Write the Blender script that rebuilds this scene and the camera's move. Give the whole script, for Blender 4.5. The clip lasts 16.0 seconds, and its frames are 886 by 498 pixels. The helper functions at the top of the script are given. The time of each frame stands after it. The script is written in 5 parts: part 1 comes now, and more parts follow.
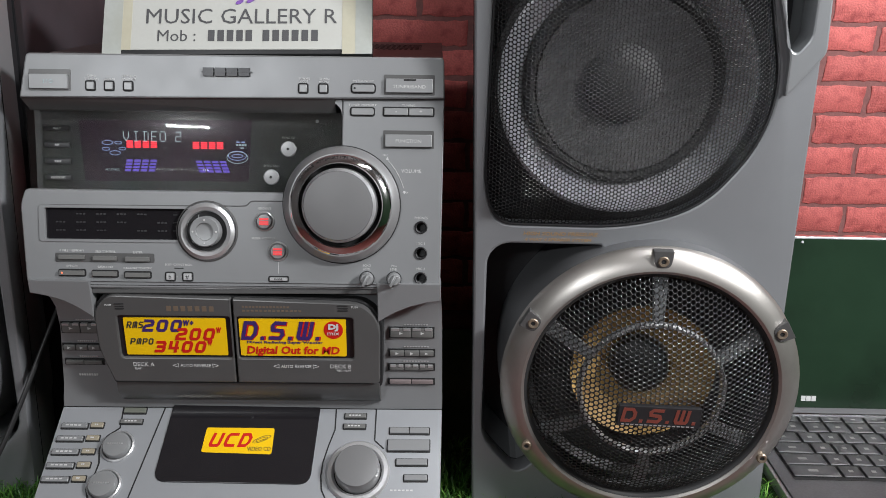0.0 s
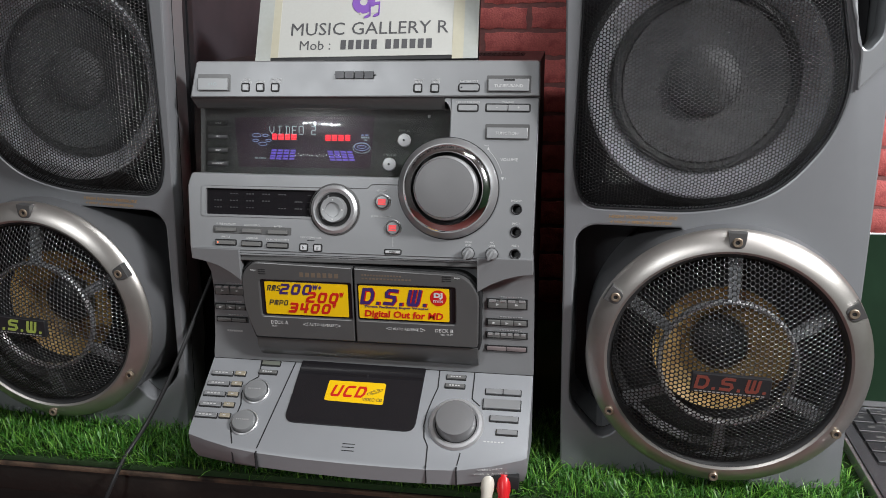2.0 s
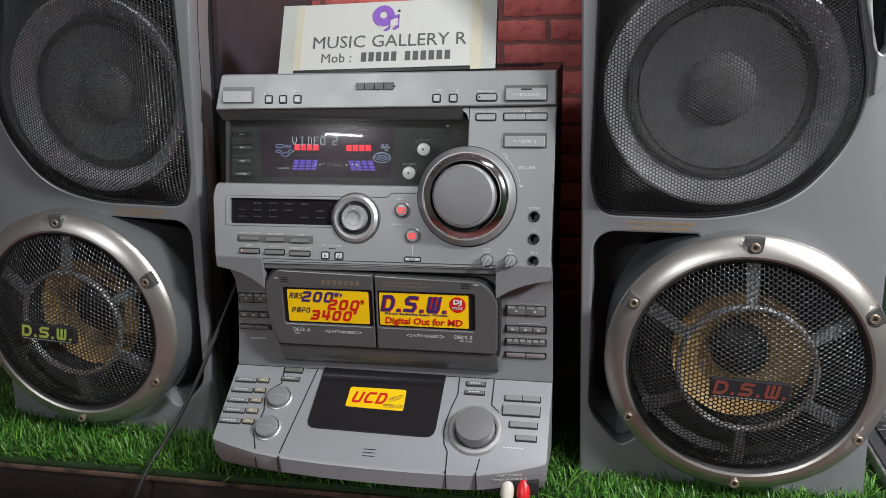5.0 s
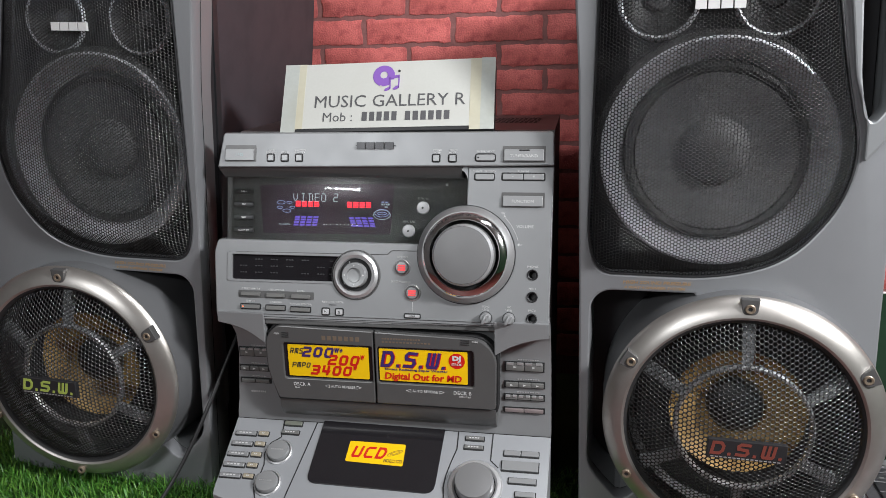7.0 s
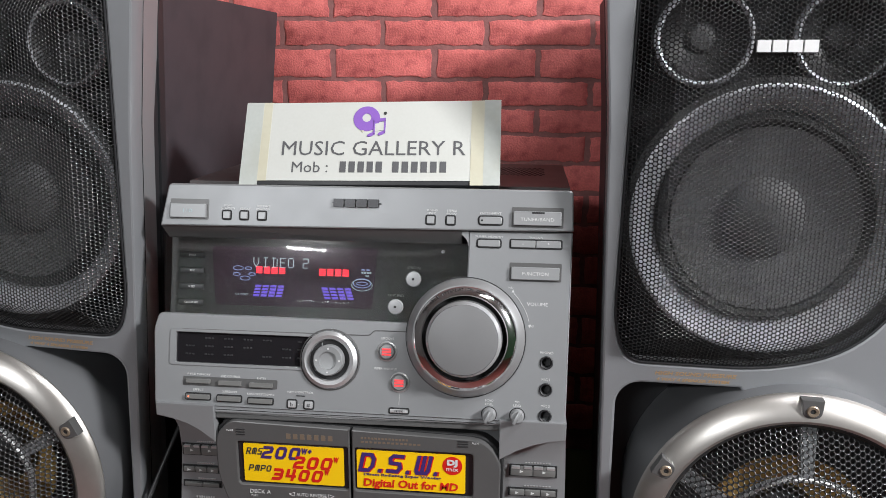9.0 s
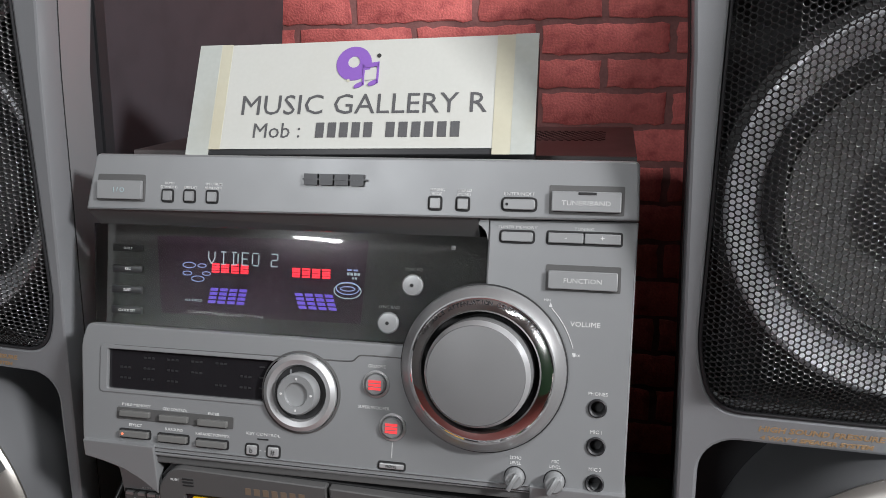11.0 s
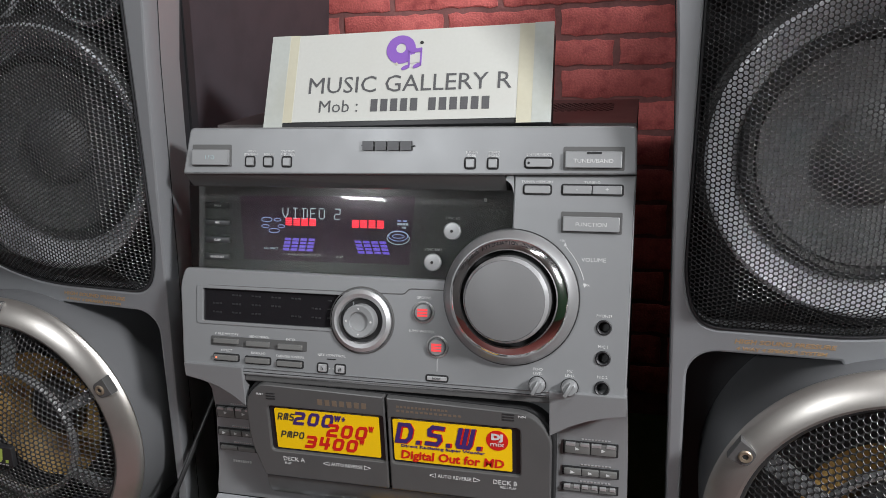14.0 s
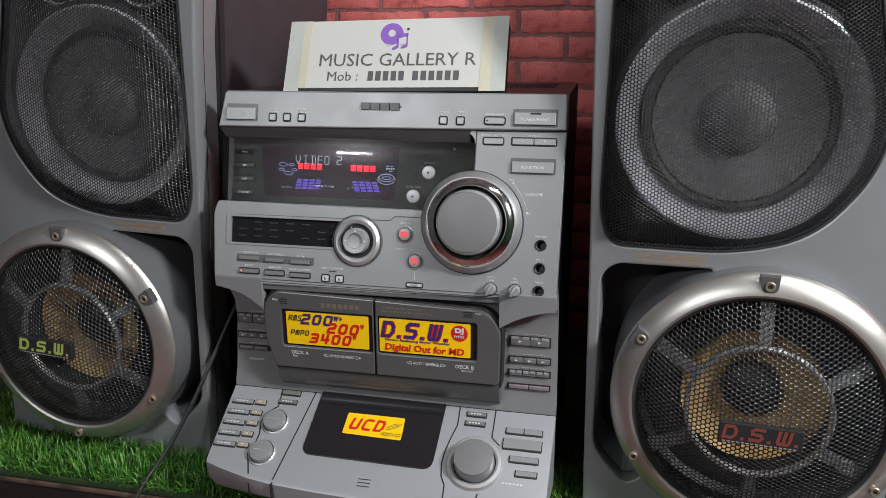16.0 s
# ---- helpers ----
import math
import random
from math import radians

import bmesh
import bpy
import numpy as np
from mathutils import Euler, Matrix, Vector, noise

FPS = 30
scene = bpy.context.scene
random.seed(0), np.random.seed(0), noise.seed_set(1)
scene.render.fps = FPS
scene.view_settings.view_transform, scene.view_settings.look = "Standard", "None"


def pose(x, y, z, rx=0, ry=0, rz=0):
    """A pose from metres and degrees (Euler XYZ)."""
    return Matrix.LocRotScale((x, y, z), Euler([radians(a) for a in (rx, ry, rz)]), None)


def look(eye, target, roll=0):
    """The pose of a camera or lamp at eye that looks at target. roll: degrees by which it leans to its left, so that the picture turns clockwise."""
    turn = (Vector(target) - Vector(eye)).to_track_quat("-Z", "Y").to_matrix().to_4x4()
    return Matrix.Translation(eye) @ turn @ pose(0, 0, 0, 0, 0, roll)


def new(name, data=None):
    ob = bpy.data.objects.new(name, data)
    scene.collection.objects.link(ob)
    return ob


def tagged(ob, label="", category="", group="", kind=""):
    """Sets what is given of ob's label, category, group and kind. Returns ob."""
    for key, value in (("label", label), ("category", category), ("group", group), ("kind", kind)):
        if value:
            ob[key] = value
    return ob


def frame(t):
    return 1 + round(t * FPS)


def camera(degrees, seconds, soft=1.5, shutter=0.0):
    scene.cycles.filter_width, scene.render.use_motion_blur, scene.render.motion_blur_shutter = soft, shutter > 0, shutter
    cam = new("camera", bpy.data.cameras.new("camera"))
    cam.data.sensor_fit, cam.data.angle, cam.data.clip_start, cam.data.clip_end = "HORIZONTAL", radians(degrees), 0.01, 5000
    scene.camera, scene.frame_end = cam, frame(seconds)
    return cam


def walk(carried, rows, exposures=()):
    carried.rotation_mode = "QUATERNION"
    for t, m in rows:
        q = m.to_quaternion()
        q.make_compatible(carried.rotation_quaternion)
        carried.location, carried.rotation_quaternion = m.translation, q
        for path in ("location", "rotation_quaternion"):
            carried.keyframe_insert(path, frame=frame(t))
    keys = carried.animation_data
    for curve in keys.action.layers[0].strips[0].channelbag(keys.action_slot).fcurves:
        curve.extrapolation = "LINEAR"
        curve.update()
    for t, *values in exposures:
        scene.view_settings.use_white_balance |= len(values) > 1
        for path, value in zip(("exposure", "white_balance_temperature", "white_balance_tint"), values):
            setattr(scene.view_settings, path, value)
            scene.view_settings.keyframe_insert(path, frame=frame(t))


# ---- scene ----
cam = camera(59.59, 16.0, soft=0.65)
PATH = [
    (0, 0.1267, -0.4373, 0.3829, 70.96, -0.81, -0.44),
    (0.5, 0.1367, -0.4754, 0.3872, 72.13, -0.80, 2.56),
    (1, 0.1543, -0.4994, 0.3784, 72.34, -0.37, 5.78),
    (1.5, 0.1600, -0.5126, 0.3728, 72.50, 0.27, 7.84),
    (2, 0.1507, -0.5144, 0.3763, 72.48, 0.66, 8.71),
    (2.5, 0.1480, -0.5140, 0.3736, 72.56, 0.86, 8.92),
    (3, 0.1513, -0.5160, 0.3733, 72.62, 0.95, 9.17),
    (3.5, 0.1563, -0.5217, 0.3737, 73.06, 1.09, 10.02),
    (4, 0.1587, -0.5236, 0.3713, 73.44, 1.25, 10.57),
    (6.5, 0.1514, -0.5232, 0.3864, 74.35, 1.57, 9.92),
    (7, 0.1545, -0.5231, 0.4029, 75.16, 1.31, 10.11),
    (7.5, 0.1490, -0.5235, 0.4113, 75.99, 1.02, 10.32),
    (8, 0.1381, -0.5218, 0.4139, 76.38, 0.47, 9.92),
    (8.5, 0.1124, -0.4875, 0.4107, 77.07, -0.03, 7.35),
    (8.7, 0.1026, -0.4601, 0.4119, 77.18, -0.22, 6.18),
    (10.8, 0.1199, -0.2678, 0.3884, 74.99, 0.71, 11.92),
    (11, 0.1213, -0.2689, 0.3884, 75.01, 0.95, 12.46),
    (11.5, 0.1226, -0.2793, 0.3833, 74.76, 1.20, 12.96),
    (12, 0.1294, -0.2863, 0.3829, 74.79, 1.62, 13.78),
    (12.5, 0.1344, -0.2880, 0.3807, 74.58, 2.05, 14.40),
    (13, 0.1414, -0.2958, 0.3807, 74.40, 2.42, 14.78),
    (13.5, 0.1401, -0.3165, 0.3838, 73.89, 2.56, 14.46),
    (14, 0.1352, -0.3517, 0.3950, 73.49, 2.13, 14.18),
    (14.5, 0.1330, -0.4010, 0.4009, 74.08, 1.15, 12.75),
    (15, 0.1399, -0.4645, 0.4025, 73.85, 0.68, 12.12),
    (15.5, 0.1546, -0.4941, 0.3977, 74.15, 0.33, 12.44),
    (16, 0.1671, -0.4984, 0.3838, 73.98, 0.32, 12.45),
]
walk(cam, [(t, pose(x, y, z, rx, ry, rz)) for t, x, y, z, rx, ry, rz in PATH],
     exposures=[(0, -0.49), (4, -0.43), (6.5, -0.33), (7.5, -0.21), (8.5, -0.09), (11, -0.30), (14.5, -0.36), (16, -0.41)])

# ---- world and lamps ----
world = bpy.data.worlds.new("room_air")
world.use_nodes = True
world.node_tree.nodes["Background"].inputs[0].default_value = (0.75, 0.82, 0.9, 1)
world.node_tree.nodes["Background"].inputs[1].default_value = 0.0015
scene.world = world


def area_lamp(name, eye, target, sx, sy, watts, colour):
    data = bpy.data.lights.new(name, "AREA")
    data.shape, data.size, data.size_y, data.energy, data.color = "RECTANGLE", sx, sy, watts, colour
    ob = new(name, data)
    ob.matrix_world = look(eye, target)
    return ob


area_lamp("key_lamp", (1.02, -0.47, 0.86), (0.0, 0.1, 0.25), 0.16, 0.16, 27, (0.98, 0.985, 1.0))
area_lamp("ceiling_lamp", (0.70, -0.55, 1.70), (0.0, 0.1, 0.25), 0.6, 0.12, 14, (0.96, 0.98, 1.0))
area_lamp("far_lamp", (-1.15, -3.2, 1.75), (0.0, 0.1, 0.3), 0.6, 0.10, 46, (0.95, 0.98, 1.0))

# ---- materials ----


def material(name, base, rough=0.5, metal=0.0, grain=0.06, scale=900.0, bump=0.0, stain=0.0, coat=0.0, dark=None, random_piece=0.0, stain_scale=35.0):
    """A surface with fine grain, larger stains and a little relief; sizes in features per metre."""
    m = bpy.data.materials.new(name)
    m.use_nodes = True
    nt, bsdf = m.node_tree, m.node_tree.nodes["Principled BSDF"]
    bsdf.inputs["Roughness"].default_value = rough
    bsdf.inputs["Metallic"].default_value = metal
    bsdf.inputs["Coat Weight"].default_value = coat
    bsdf.inputs["Coat Roughness"].default_value = 0.05
    coord = nt.nodes.new("ShaderNodeTexCoord")

    def noise_node(s, detail):
        n = nt.nodes.new("ShaderNodeTexNoise")
        n.inputs["Scale"].default_value, n.inputs["Detail"].default_value = s, detail
        nt.links.new(coord.outputs["Object"], n.inputs["Vector"])
        return n

    fine, broad = noise_node(scale, 3), noise_node(stain_scale, 5)
    mix = nt.nodes.new("ShaderNodeMix")
    mix.data_type = "RGBA"
    mix.inputs[6].default_value = (*[c * (1 - grain) for c in base], 1)
    mix.inputs[7].default_value = (*[min(1, c * (1 + grain)) for c in base], 1)
    nt.links.new(fine.outputs["Fac"], mix.inputs[0])
    last = mix.outputs[2]
    if stain:
        ramp = nt.nodes.new("ShaderNodeMapRange")
        ramp.inputs[1].default_value, ramp.inputs[2].default_value = 0.48, 0.72
        ramp.inputs[3].default_value, ramp.inputs[4].default_value = 0.0, stain
        nt.links.new(broad.outputs["Fac"], ramp.inputs[0])
        over = nt.nodes.new("ShaderNodeMix")
        over.data_type = "RGBA"
        d = dark or tuple(c * 0.5 for c in base)
        over.inputs[7].default_value = (*d, 1)
        nt.links.new(ramp.outputs[0], over.inputs[0])
        nt.links.new(last, over.inputs[6])
        last = over.outputs[2]
    if random_piece:
        info = nt.nodes.new("ShaderNodeObjectInfo")
        span = nt.nodes.new("ShaderNodeMapRange")
        span.inputs[3].default_value, span.inputs[4].default_value = 1 - random_piece, 1 + random_piece
        nt.links.new(info.outputs["Random"], span.inputs[0])
        hsv = nt.nodes.new("ShaderNodeHueSaturation")
        nt.links.new(span.outputs[0], hsv.inputs["Value"])
        nt.links.new(last, hsv.inputs["Color"])
        last = hsv.outputs[0]
    nt.links.new(last, bsdf.inputs["Base Color"])
    vary = nt.nodes.new("ShaderNodeMapRange")
    vary.inputs[3].default_value, vary.inputs[4].default_value = rough - min(0.07, rough * 0.3), min(1, rough + min(0.07, rough * 0.3))
    nt.links.new(broad.outputs["Fac"], vary.inputs[0])
    nt.links.new(vary.outputs[0], bsdf.inputs["Roughness"])
    if bump:
        b = nt.nodes.new("ShaderNodeBump")
        b.inputs["Strength"].default_value, b.inputs["Distance"].default_value = 1.0, bump
        nt.links.new(fine.outputs["Fac"], b.inputs["Height"])
        nt.links.new(b.outputs[0], bsdf.inputs["Normal"])
    return m


FAINT = material("faint_grey_print", (0.024, 0.024, 0.026), 0.3)


def glowing(name, colour, strength, base=(0.02, 0.02, 0.02)):
    m = material(name, base, 0.4)
    b = m.node_tree.nodes["Principled BSDF"]
    b.inputs["Emission Color"].default_value = (*colour, 1)
    b.inputs["Emission Strength"].default_value = strength
    return m


SILVER = material("silver_grey_paint", (0.245, 0.25, 0.257), 0.38, 0.3, 0.05, 2500, 0.00002, 0.12, 0, (0.17, 0.17, 0.175))
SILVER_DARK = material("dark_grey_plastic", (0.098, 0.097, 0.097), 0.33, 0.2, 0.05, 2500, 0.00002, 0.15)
PLATFORM = material("light_silver_paint", (0.315, 0.325, 0.342), 0.38, 0.25, 0.05, 2500, 0.00002, 0.12, 0, (0.2, 0.2, 0.21))
BUTTON = material("button_silver", (0.27, 0.275, 0.28), 0.36, 0.3, 0.05, 2500)
BUTTON_DARK = material("button_dark_grey", (0.16, 0.16, 0.155), 0.4, 0.2, 0.05, 2500)
GAP = material("black_gap", (0.012, 0.012, 0.013), 0.7)
GLOSS = material("smoked_window", (0.014, 0.013, 0.015), 0.06, 0, 0.05, 600, 0, 0.15, 0.3, (0.025, 0.024, 0.026))
SCREEN = material("vacuum_display", (0.055, 0.022, 0.048), 0.5, 0, 0.3, 300)
POLISHED = material("mirror_polished_metal", (0.88, 0.86, 0.86), 0.10, 1.0, 0.03, 800, 0, 0.1)
SATIN = material("satin_aluminium", (0.62, 0.62, 0.63), 0.36, 0.7, 0.05, 1500, 0.00001, 0.15)
JOG = material("jog_grey", (0.25, 0.25, 0.255), 0.34, 0.45, 0.05, 2500, 0.00002, 0.1)
KNOB = material("knob_grey", (0.165, 0.165, 0.168), 0.5, 0.2, 0.05, 2500, 0.00002, 0.1)
BLACK = material("black_plastic", (0.018, 0.018, 0.02), 0.45, 0, 0.1, 900, 0.00003, 0.2, 0, (0.03, 0.03, 0.03))
CABINET = material("brown_black_casing", (0.045, 0.036, 0.036), 0.5, 0.1, 0.15, 1500, 0.00003, 0.3, 0, (0.03, 0.022, 0.022))
VINYL = material("dark_vinyl_wrap", (0.042, 0.037, 0.043), 0.55, 0, 0.12, 1800, 0.00004, 0.35, 0, (0.02, 0.017, 0.02))
LETTER = material("white_lettering", (0.56, 0.56, 0.56), 0.5)
LETTER_BLUE = material("pale_blue_lettering", (0.32, 0.42, 0.45), 0.5)
GOLD = material("gold_lettering", (0.40, 0.26, 0.14), 0.4, 0.3)
DULL_GOLD = material("faded_gold_lettering", (0.20, 0.15, 0.11), 0.45, 0.3)
EMBLEM = material("dark_emblem", (0.03, 0.03, 0.033), 0.35, 0.4)
YELLOW = material("yellow_sticker", (0.85, 0.52, 0.004), 0.35, 0, 0.02, 900, 0, 0.06)
RED_INK = material("red_ink", (0.55, 0.012, 0.008), 0.4)
BLUE_INK = material("dark_blue_ink", (0.045, 0.02, 0.13), 0.4)
BLACK_INK = material("black_ink", (0.03, 0.03, 0.03), 0.5)
SPEAKER = material("speaker_grey_paint", (0.23, 0.236, 0.248), 0.4, 0.3, 0.05, 2500, 0.00003, 0.22, 0, (0.14, 0.145, 0.15), stain_scale=18)
# Silver of the grip frame; also speaker grey brightened for faces towards the lamp.
SPEAKER_LIGHT = material("speaker_silver_and_lit_grey", (0.27, 0.28, 0.29), 0.38, 0.3, 0.05, 2500, 0.00003, 0.2, 0, (0.2, 0.205, 0.21), stain_scale=18)
# Speaker grey darkened for the shade inside the woofer opening.
DRUM = material("shaded_woofer_drum_grey", (0.15, 0.153, 0.16), 0.42, 0.3, 0.05, 2500, 0.00003, 0.25, 0, (0.1, 0.1, 0.105), stain_scale=18)
# Worn silver; its brown stain also stands in for the floor's dark reflection.
RING = material("worn_floor_tinged_silver", (0.50, 0.475, 0.45), 0.36, 0.85, 0.05, 1800, 0.00002, 0.45, 0, (0.26, 0.235, 0.21), stain_scale=22)
MESH = material("black_perforated_steel", (0.026, 0.026, 0.027), 0.25, 0.2, 0.15, 900, 0, 0.3, 0.0, (0.034, 0.032, 0.03))
CONE = material("dark_paper_cone", (0.115, 0.115, 0.12), 0.6, 0, 0.3, 1200, 0.00006, 0.3, 0, (0.05, 0.05, 0.05))
TAN_CONE = material("tan_woven_cone", (0.62, 0.40, 0.14), 0.5, 0, 0.35, 1400, 0.0001, 0.3, 0, (0.3, 0.17, 0.06))
RUBBER = material("black_rubber", (0.02, 0.02, 0.021), 0.5, 0, 0.1, 900)
FRAME_GREY = material("driver_frame_grey", (0.66, 0.66, 0.70), 0.38, 0.35, 0.08, 900, 0, 0.3)
SCREW = material("brass_brown_screw", (0.30, 0.24, 0.18), 0.4, 0.6, 0.2, 900)
NEON = material("yellow_green_lettering", (0.34, 0.42, 0.09), 0.4)
RED_CHROME = material("red_tinted_chrome", (0.68, 0.22, 0.17), 0.34, 0.85)
BRICK = material("red_brick", (0.52, 0.118, 0.108), 0.7, 0, 0.42, 520, 0.0008, 0.7, 0, (0.25, 0.036, 0.038), 0.12, stain_scale=85)
MORTAR = material("brown_red_mortar", (0.22, 0.09, 0.085), 0.85, 0, 0.3, 320, 0.0005, 0.5, 0, (0.10, 0.045, 0.045))
PAPER = material("white_card", (0.51, 0.515, 0.485), 0.4, 0, 0.04, 500, 0, 0.3, 0.15, (0.47, 0.46, 0.42))
TAPE = material("yellowed_clear_tape", (0.50, 0.48, 0.38), 0.3, 0, 0.06, 300, 0, 0.4, 0.2, (0.45, 0.41, 0.3))
TAPE_GREY = material("cloudy_tape", (0.42, 0.44, 0.415), 0.35, 0, 0.08, 300, 0, 0.5, 0.2, (0.36, 0.36, 0.31))
SIGN_INK = material("grey_print", (0.085, 0.085, 0.09), 0.5, 0, 0.2, 900)
PURPLE = material("purple_print", (0.22, 0.10, 0.42), 0.45)
WOOD = material("black_stained_board", (0.012, 0.0095, 0.008), 0.6, 0, 0.4, 160, 0.0005, 0.5, 0, (0.028, 0.019, 0.014))
RAW_EDGE = material("raw_board_edge", (0.11, 0.068, 0.045), 0.8, 0, 0.3, 300, 0.0004, 0.95, 0, (0.014, 0.011, 0.009), stain_scale=45)
TURF_BASE = material("turf_backing", (0.02, 0.05, 0.012), 0.9, 0, 0.4, 500, 0.0008, 0.4)
CEILING = material("pale_ceiling_paint", (0.34, 0.34, 0.335), 0.8, 0, 0.03, 120, 0.0003, 0.1)
GREEN_WALL = material("green_mirrored_wall", (0.07, 0.20, 0.09), 0.7, 0, 0.06, 120, 0.0004, 0.2)
WALL = material("painted_wall", (0.14, 0.14, 0.138), 0.8, 0, 0.04, 120, 0.0004, 0.15)
FLOOR = material("red_floor", (0.20, 0.055, 0.048), 0.5, 0, 0.1, 40, 0, 0.3)
CABLE = material("black_cable", (0.022, 0.022, 0.023), 0.4, 0, 0.1, 900)
WHITE_PLUG = material("cream_plastic", (0.62, 0.58, 0.50), 0.4, 0, 0.05, 900, 0, 0.2)
RED_PLUG = material("red_plastic", (0.62, 0.015, 0.02), 0.35, 0, 0.05, 900)
LAP_BODY = material("laptop_silver", (0.5, 0.5, 0.52), 0.35, 0.8)
LAP_PALM = material("carbon_palm_rest", (0.05, 0.05, 0.055), 0.45, 0.1, 0.4, 700, 0.00004)
LAP_KEY = material("laptop_key", (0.02, 0.02, 0.023), 0.45, 0, 0.1, 900)
LAP_SCREEN = material("laptop_screen", (0.017, 0.036, 0.021), 0.12, 0, 0.2, 30, 0, 0.6, 0.3, (0.010, 0.016, 0.011), stain_scale=14)
GLOW_RED = glowing("red_display_light", (1.0, 0.03, 0.05), 3.2)
GLOW_VIOLET = glowing("violet_display_light", (0.22, 0.13, 0.85), 1.1)
GLOW_WHITE = glowing("pale_display_light", (0.55, 0.68, 0.75), 1)
GLOW_BLUE = glowing("blue_display_light", (0.4, 0.5, 0.95), 1.1)
GLOW_LAMP = glowing("red_button_light", (1.0, 0.05, 0.06), 1.3)
GLOW_ORANGE = glowing("orange_led", (1.0, 0.25, 0.12), 1.5)
GLOW_GREEN = glowing("dim_green_glow", (0.01, 0.35, 0.16), 0.35)


INNER = material("display_backboard", (0.085, 0.086, 0.086), 0.5)
SURROUND = material("knob_surround", (0.34, 0.34, 0.345), 0.34, 0.6, 0.05, 1800)


def smoked_glass():
    m = material("smoked_glass", (0.78, 0.79, 0.78), 0.02)
    nt, bs = m.node_tree, m.node_tree.nodes["Principled BSDF"]
    bs.inputs["Transmission Weight"].default_value = 1.0
    bs.inputs["IOR"].default_value = 1.33
    bs.inputs["Coat Weight"].default_value = 0.35
    bs.inputs["Coat Roughness"].default_value = 0.28
    return m


SMOKED = smoked_glass()


def turf_material():
    m = bpy.data.materials.new("turf_blades")
    m.use_nodes = True
    nt, b = m.node_tree, m.node_tree.nodes["Principled BSDF"]
    geo = nt.nodes.new("ShaderNodeNewGeometry")
    ramp = nt.nodes.new("ShaderNodeValToRGB")
    for pos, col in ((0.0, (0.018, 0.075, 0.010)), (1.0, (0.17, 0.36, 0.05))):
        e = ramp.color_ramp.elements[int(pos)]
        e.position, e.color = pos, (*col, 1)
    mid = ramp.color_ramp.elements.new(0.55)
    mid.color = (0.055, 0.20, 0.022, 1)
    nt.links.new(geo.outputs["Random Per Island"], ramp.inputs[0])
    nt.links.new(ramp.outputs[0], b.inputs["Base Color"])
    b.inputs["Roughness"].default_value = 0.42
    return m


TURF = turf_material()

# ---- building helpers ----
UP = Matrix.Identity(4)
PLACED = {}


def as_mesh(name, bm, smooth=True):
    me = bpy.data.meshes.new(name)
    bmesh.ops.recalc_face_normals(bm, faces=bm.faces[:])
    bm.to_mesh(me)
    bm.free()
    if smooth:
        me.polygons.foreach_set("use_smooth", [True] * len(me.polygons))
        me.set_sharp_from_angle(angle=radians(35))
    return me


def thing(name, m, label, category, group="", kind=""):
    ob = new(name)
    ob.empty_display_size = 0.02
    ob.matrix_basis = m
    PLACED[ob] = m
    return tagged(ob, label, category, group, kind)


def part(name, shape, mat, parent, label="", m=UP):
    """One mesh under a thing or a part; m is its pose in the world."""
    me = shape if isinstance(shape, bpy.types.Mesh) else as_mesh(name, shape)
    if not me.materials:
        me.materials.append(mat)
    ob = new(name, me)
    ob.parent = parent
    ob.matrix_parent_inverse = PLACED[parent].inverted()
    ob.matrix_basis = m
    PLACED[ob] = m
    return tagged(ob, label)


def solo(name, shape, mat, label, category, m=UP, group="", kind=""):
    me = shape if isinstance(shape, bpy.types.Mesh) else as_mesh(name, shape)
    if not me.materials:
        me.materials.append(mat)
    ob = new(name, me)
    ob.matrix_basis = m
    PLACED[ob] = m
    return tagged(ob, label, category, group, kind)


def block(x0, x1, y0, y1, z0, z1, bevel=0.0, seg=2, bm=None):
    bm = bm or bmesh.new()
    made = bmesh.ops.create_cube(bm, size=1.0)
    bmesh.ops.transform(bm, matrix=Matrix.Translation(((x0 + x1) / 2, (y0 + y1) / 2, (z0 + z1) / 2)) @ Matrix.Diagonal((x1 - x0, y1 - y0, z1 - z0, 1)), verts=made["verts"])
    if bevel:
        edges = list({e for v in made["verts"] for e in v.link_edges})
        bmesh.ops.bevel(bm, geom=edges, offset=bevel, segments=seg, affect="EDGES", profile=0.5)
    return bm


def rounded(points, r, n=5):
    """A closed outline with its corners rounded by r (one value or one a corner)."""
    out, k = [], len(points)
    for i, p in enumerate(points):
        ri = r[i] if isinstance(r, (list, tuple)) else r
        p, a, b = Vector(p), Vector(points[i - 1]), Vector(points[(i + 1) % k])
        if ri <= 0:
            out.append(tuple(p))
            continue
        da, db = a - p, b - p
        ri = min(ri, da.length * 0.49, db.length * 0.49)
        s, e = p + da.normalized() * ri, p + db.normalized() * ri
        for j in range(n + 1):
            t = j / n
            out.append(tuple((1 - t) ** 2 * s + 2 * t * (1 - t) * p + t * t * e))
    return out


def rect(x0, x1, z0, z1, r=0.0, n=4):
    return rounded([(x0, z0), (x1, z0), (x1, z1), (x0, z1)], r, n) if r else [(x0, z0), (x1, z0), (x1, z1), (x0, z1)]


def circle(cx, cz, r, n=40, a0=0.0):
    return [(cx + r * math.cos(a0 + 2 * math.pi * i / n), cz + r * math.sin(a0 + 2 * math.pi * i / n)) for i in range(n)]


UPRIGHT = Matrix(((1, 0, 0, 0), (0, 0, -1, 0), (0, 1, 0, 0), (0, 0, 0, 1)))


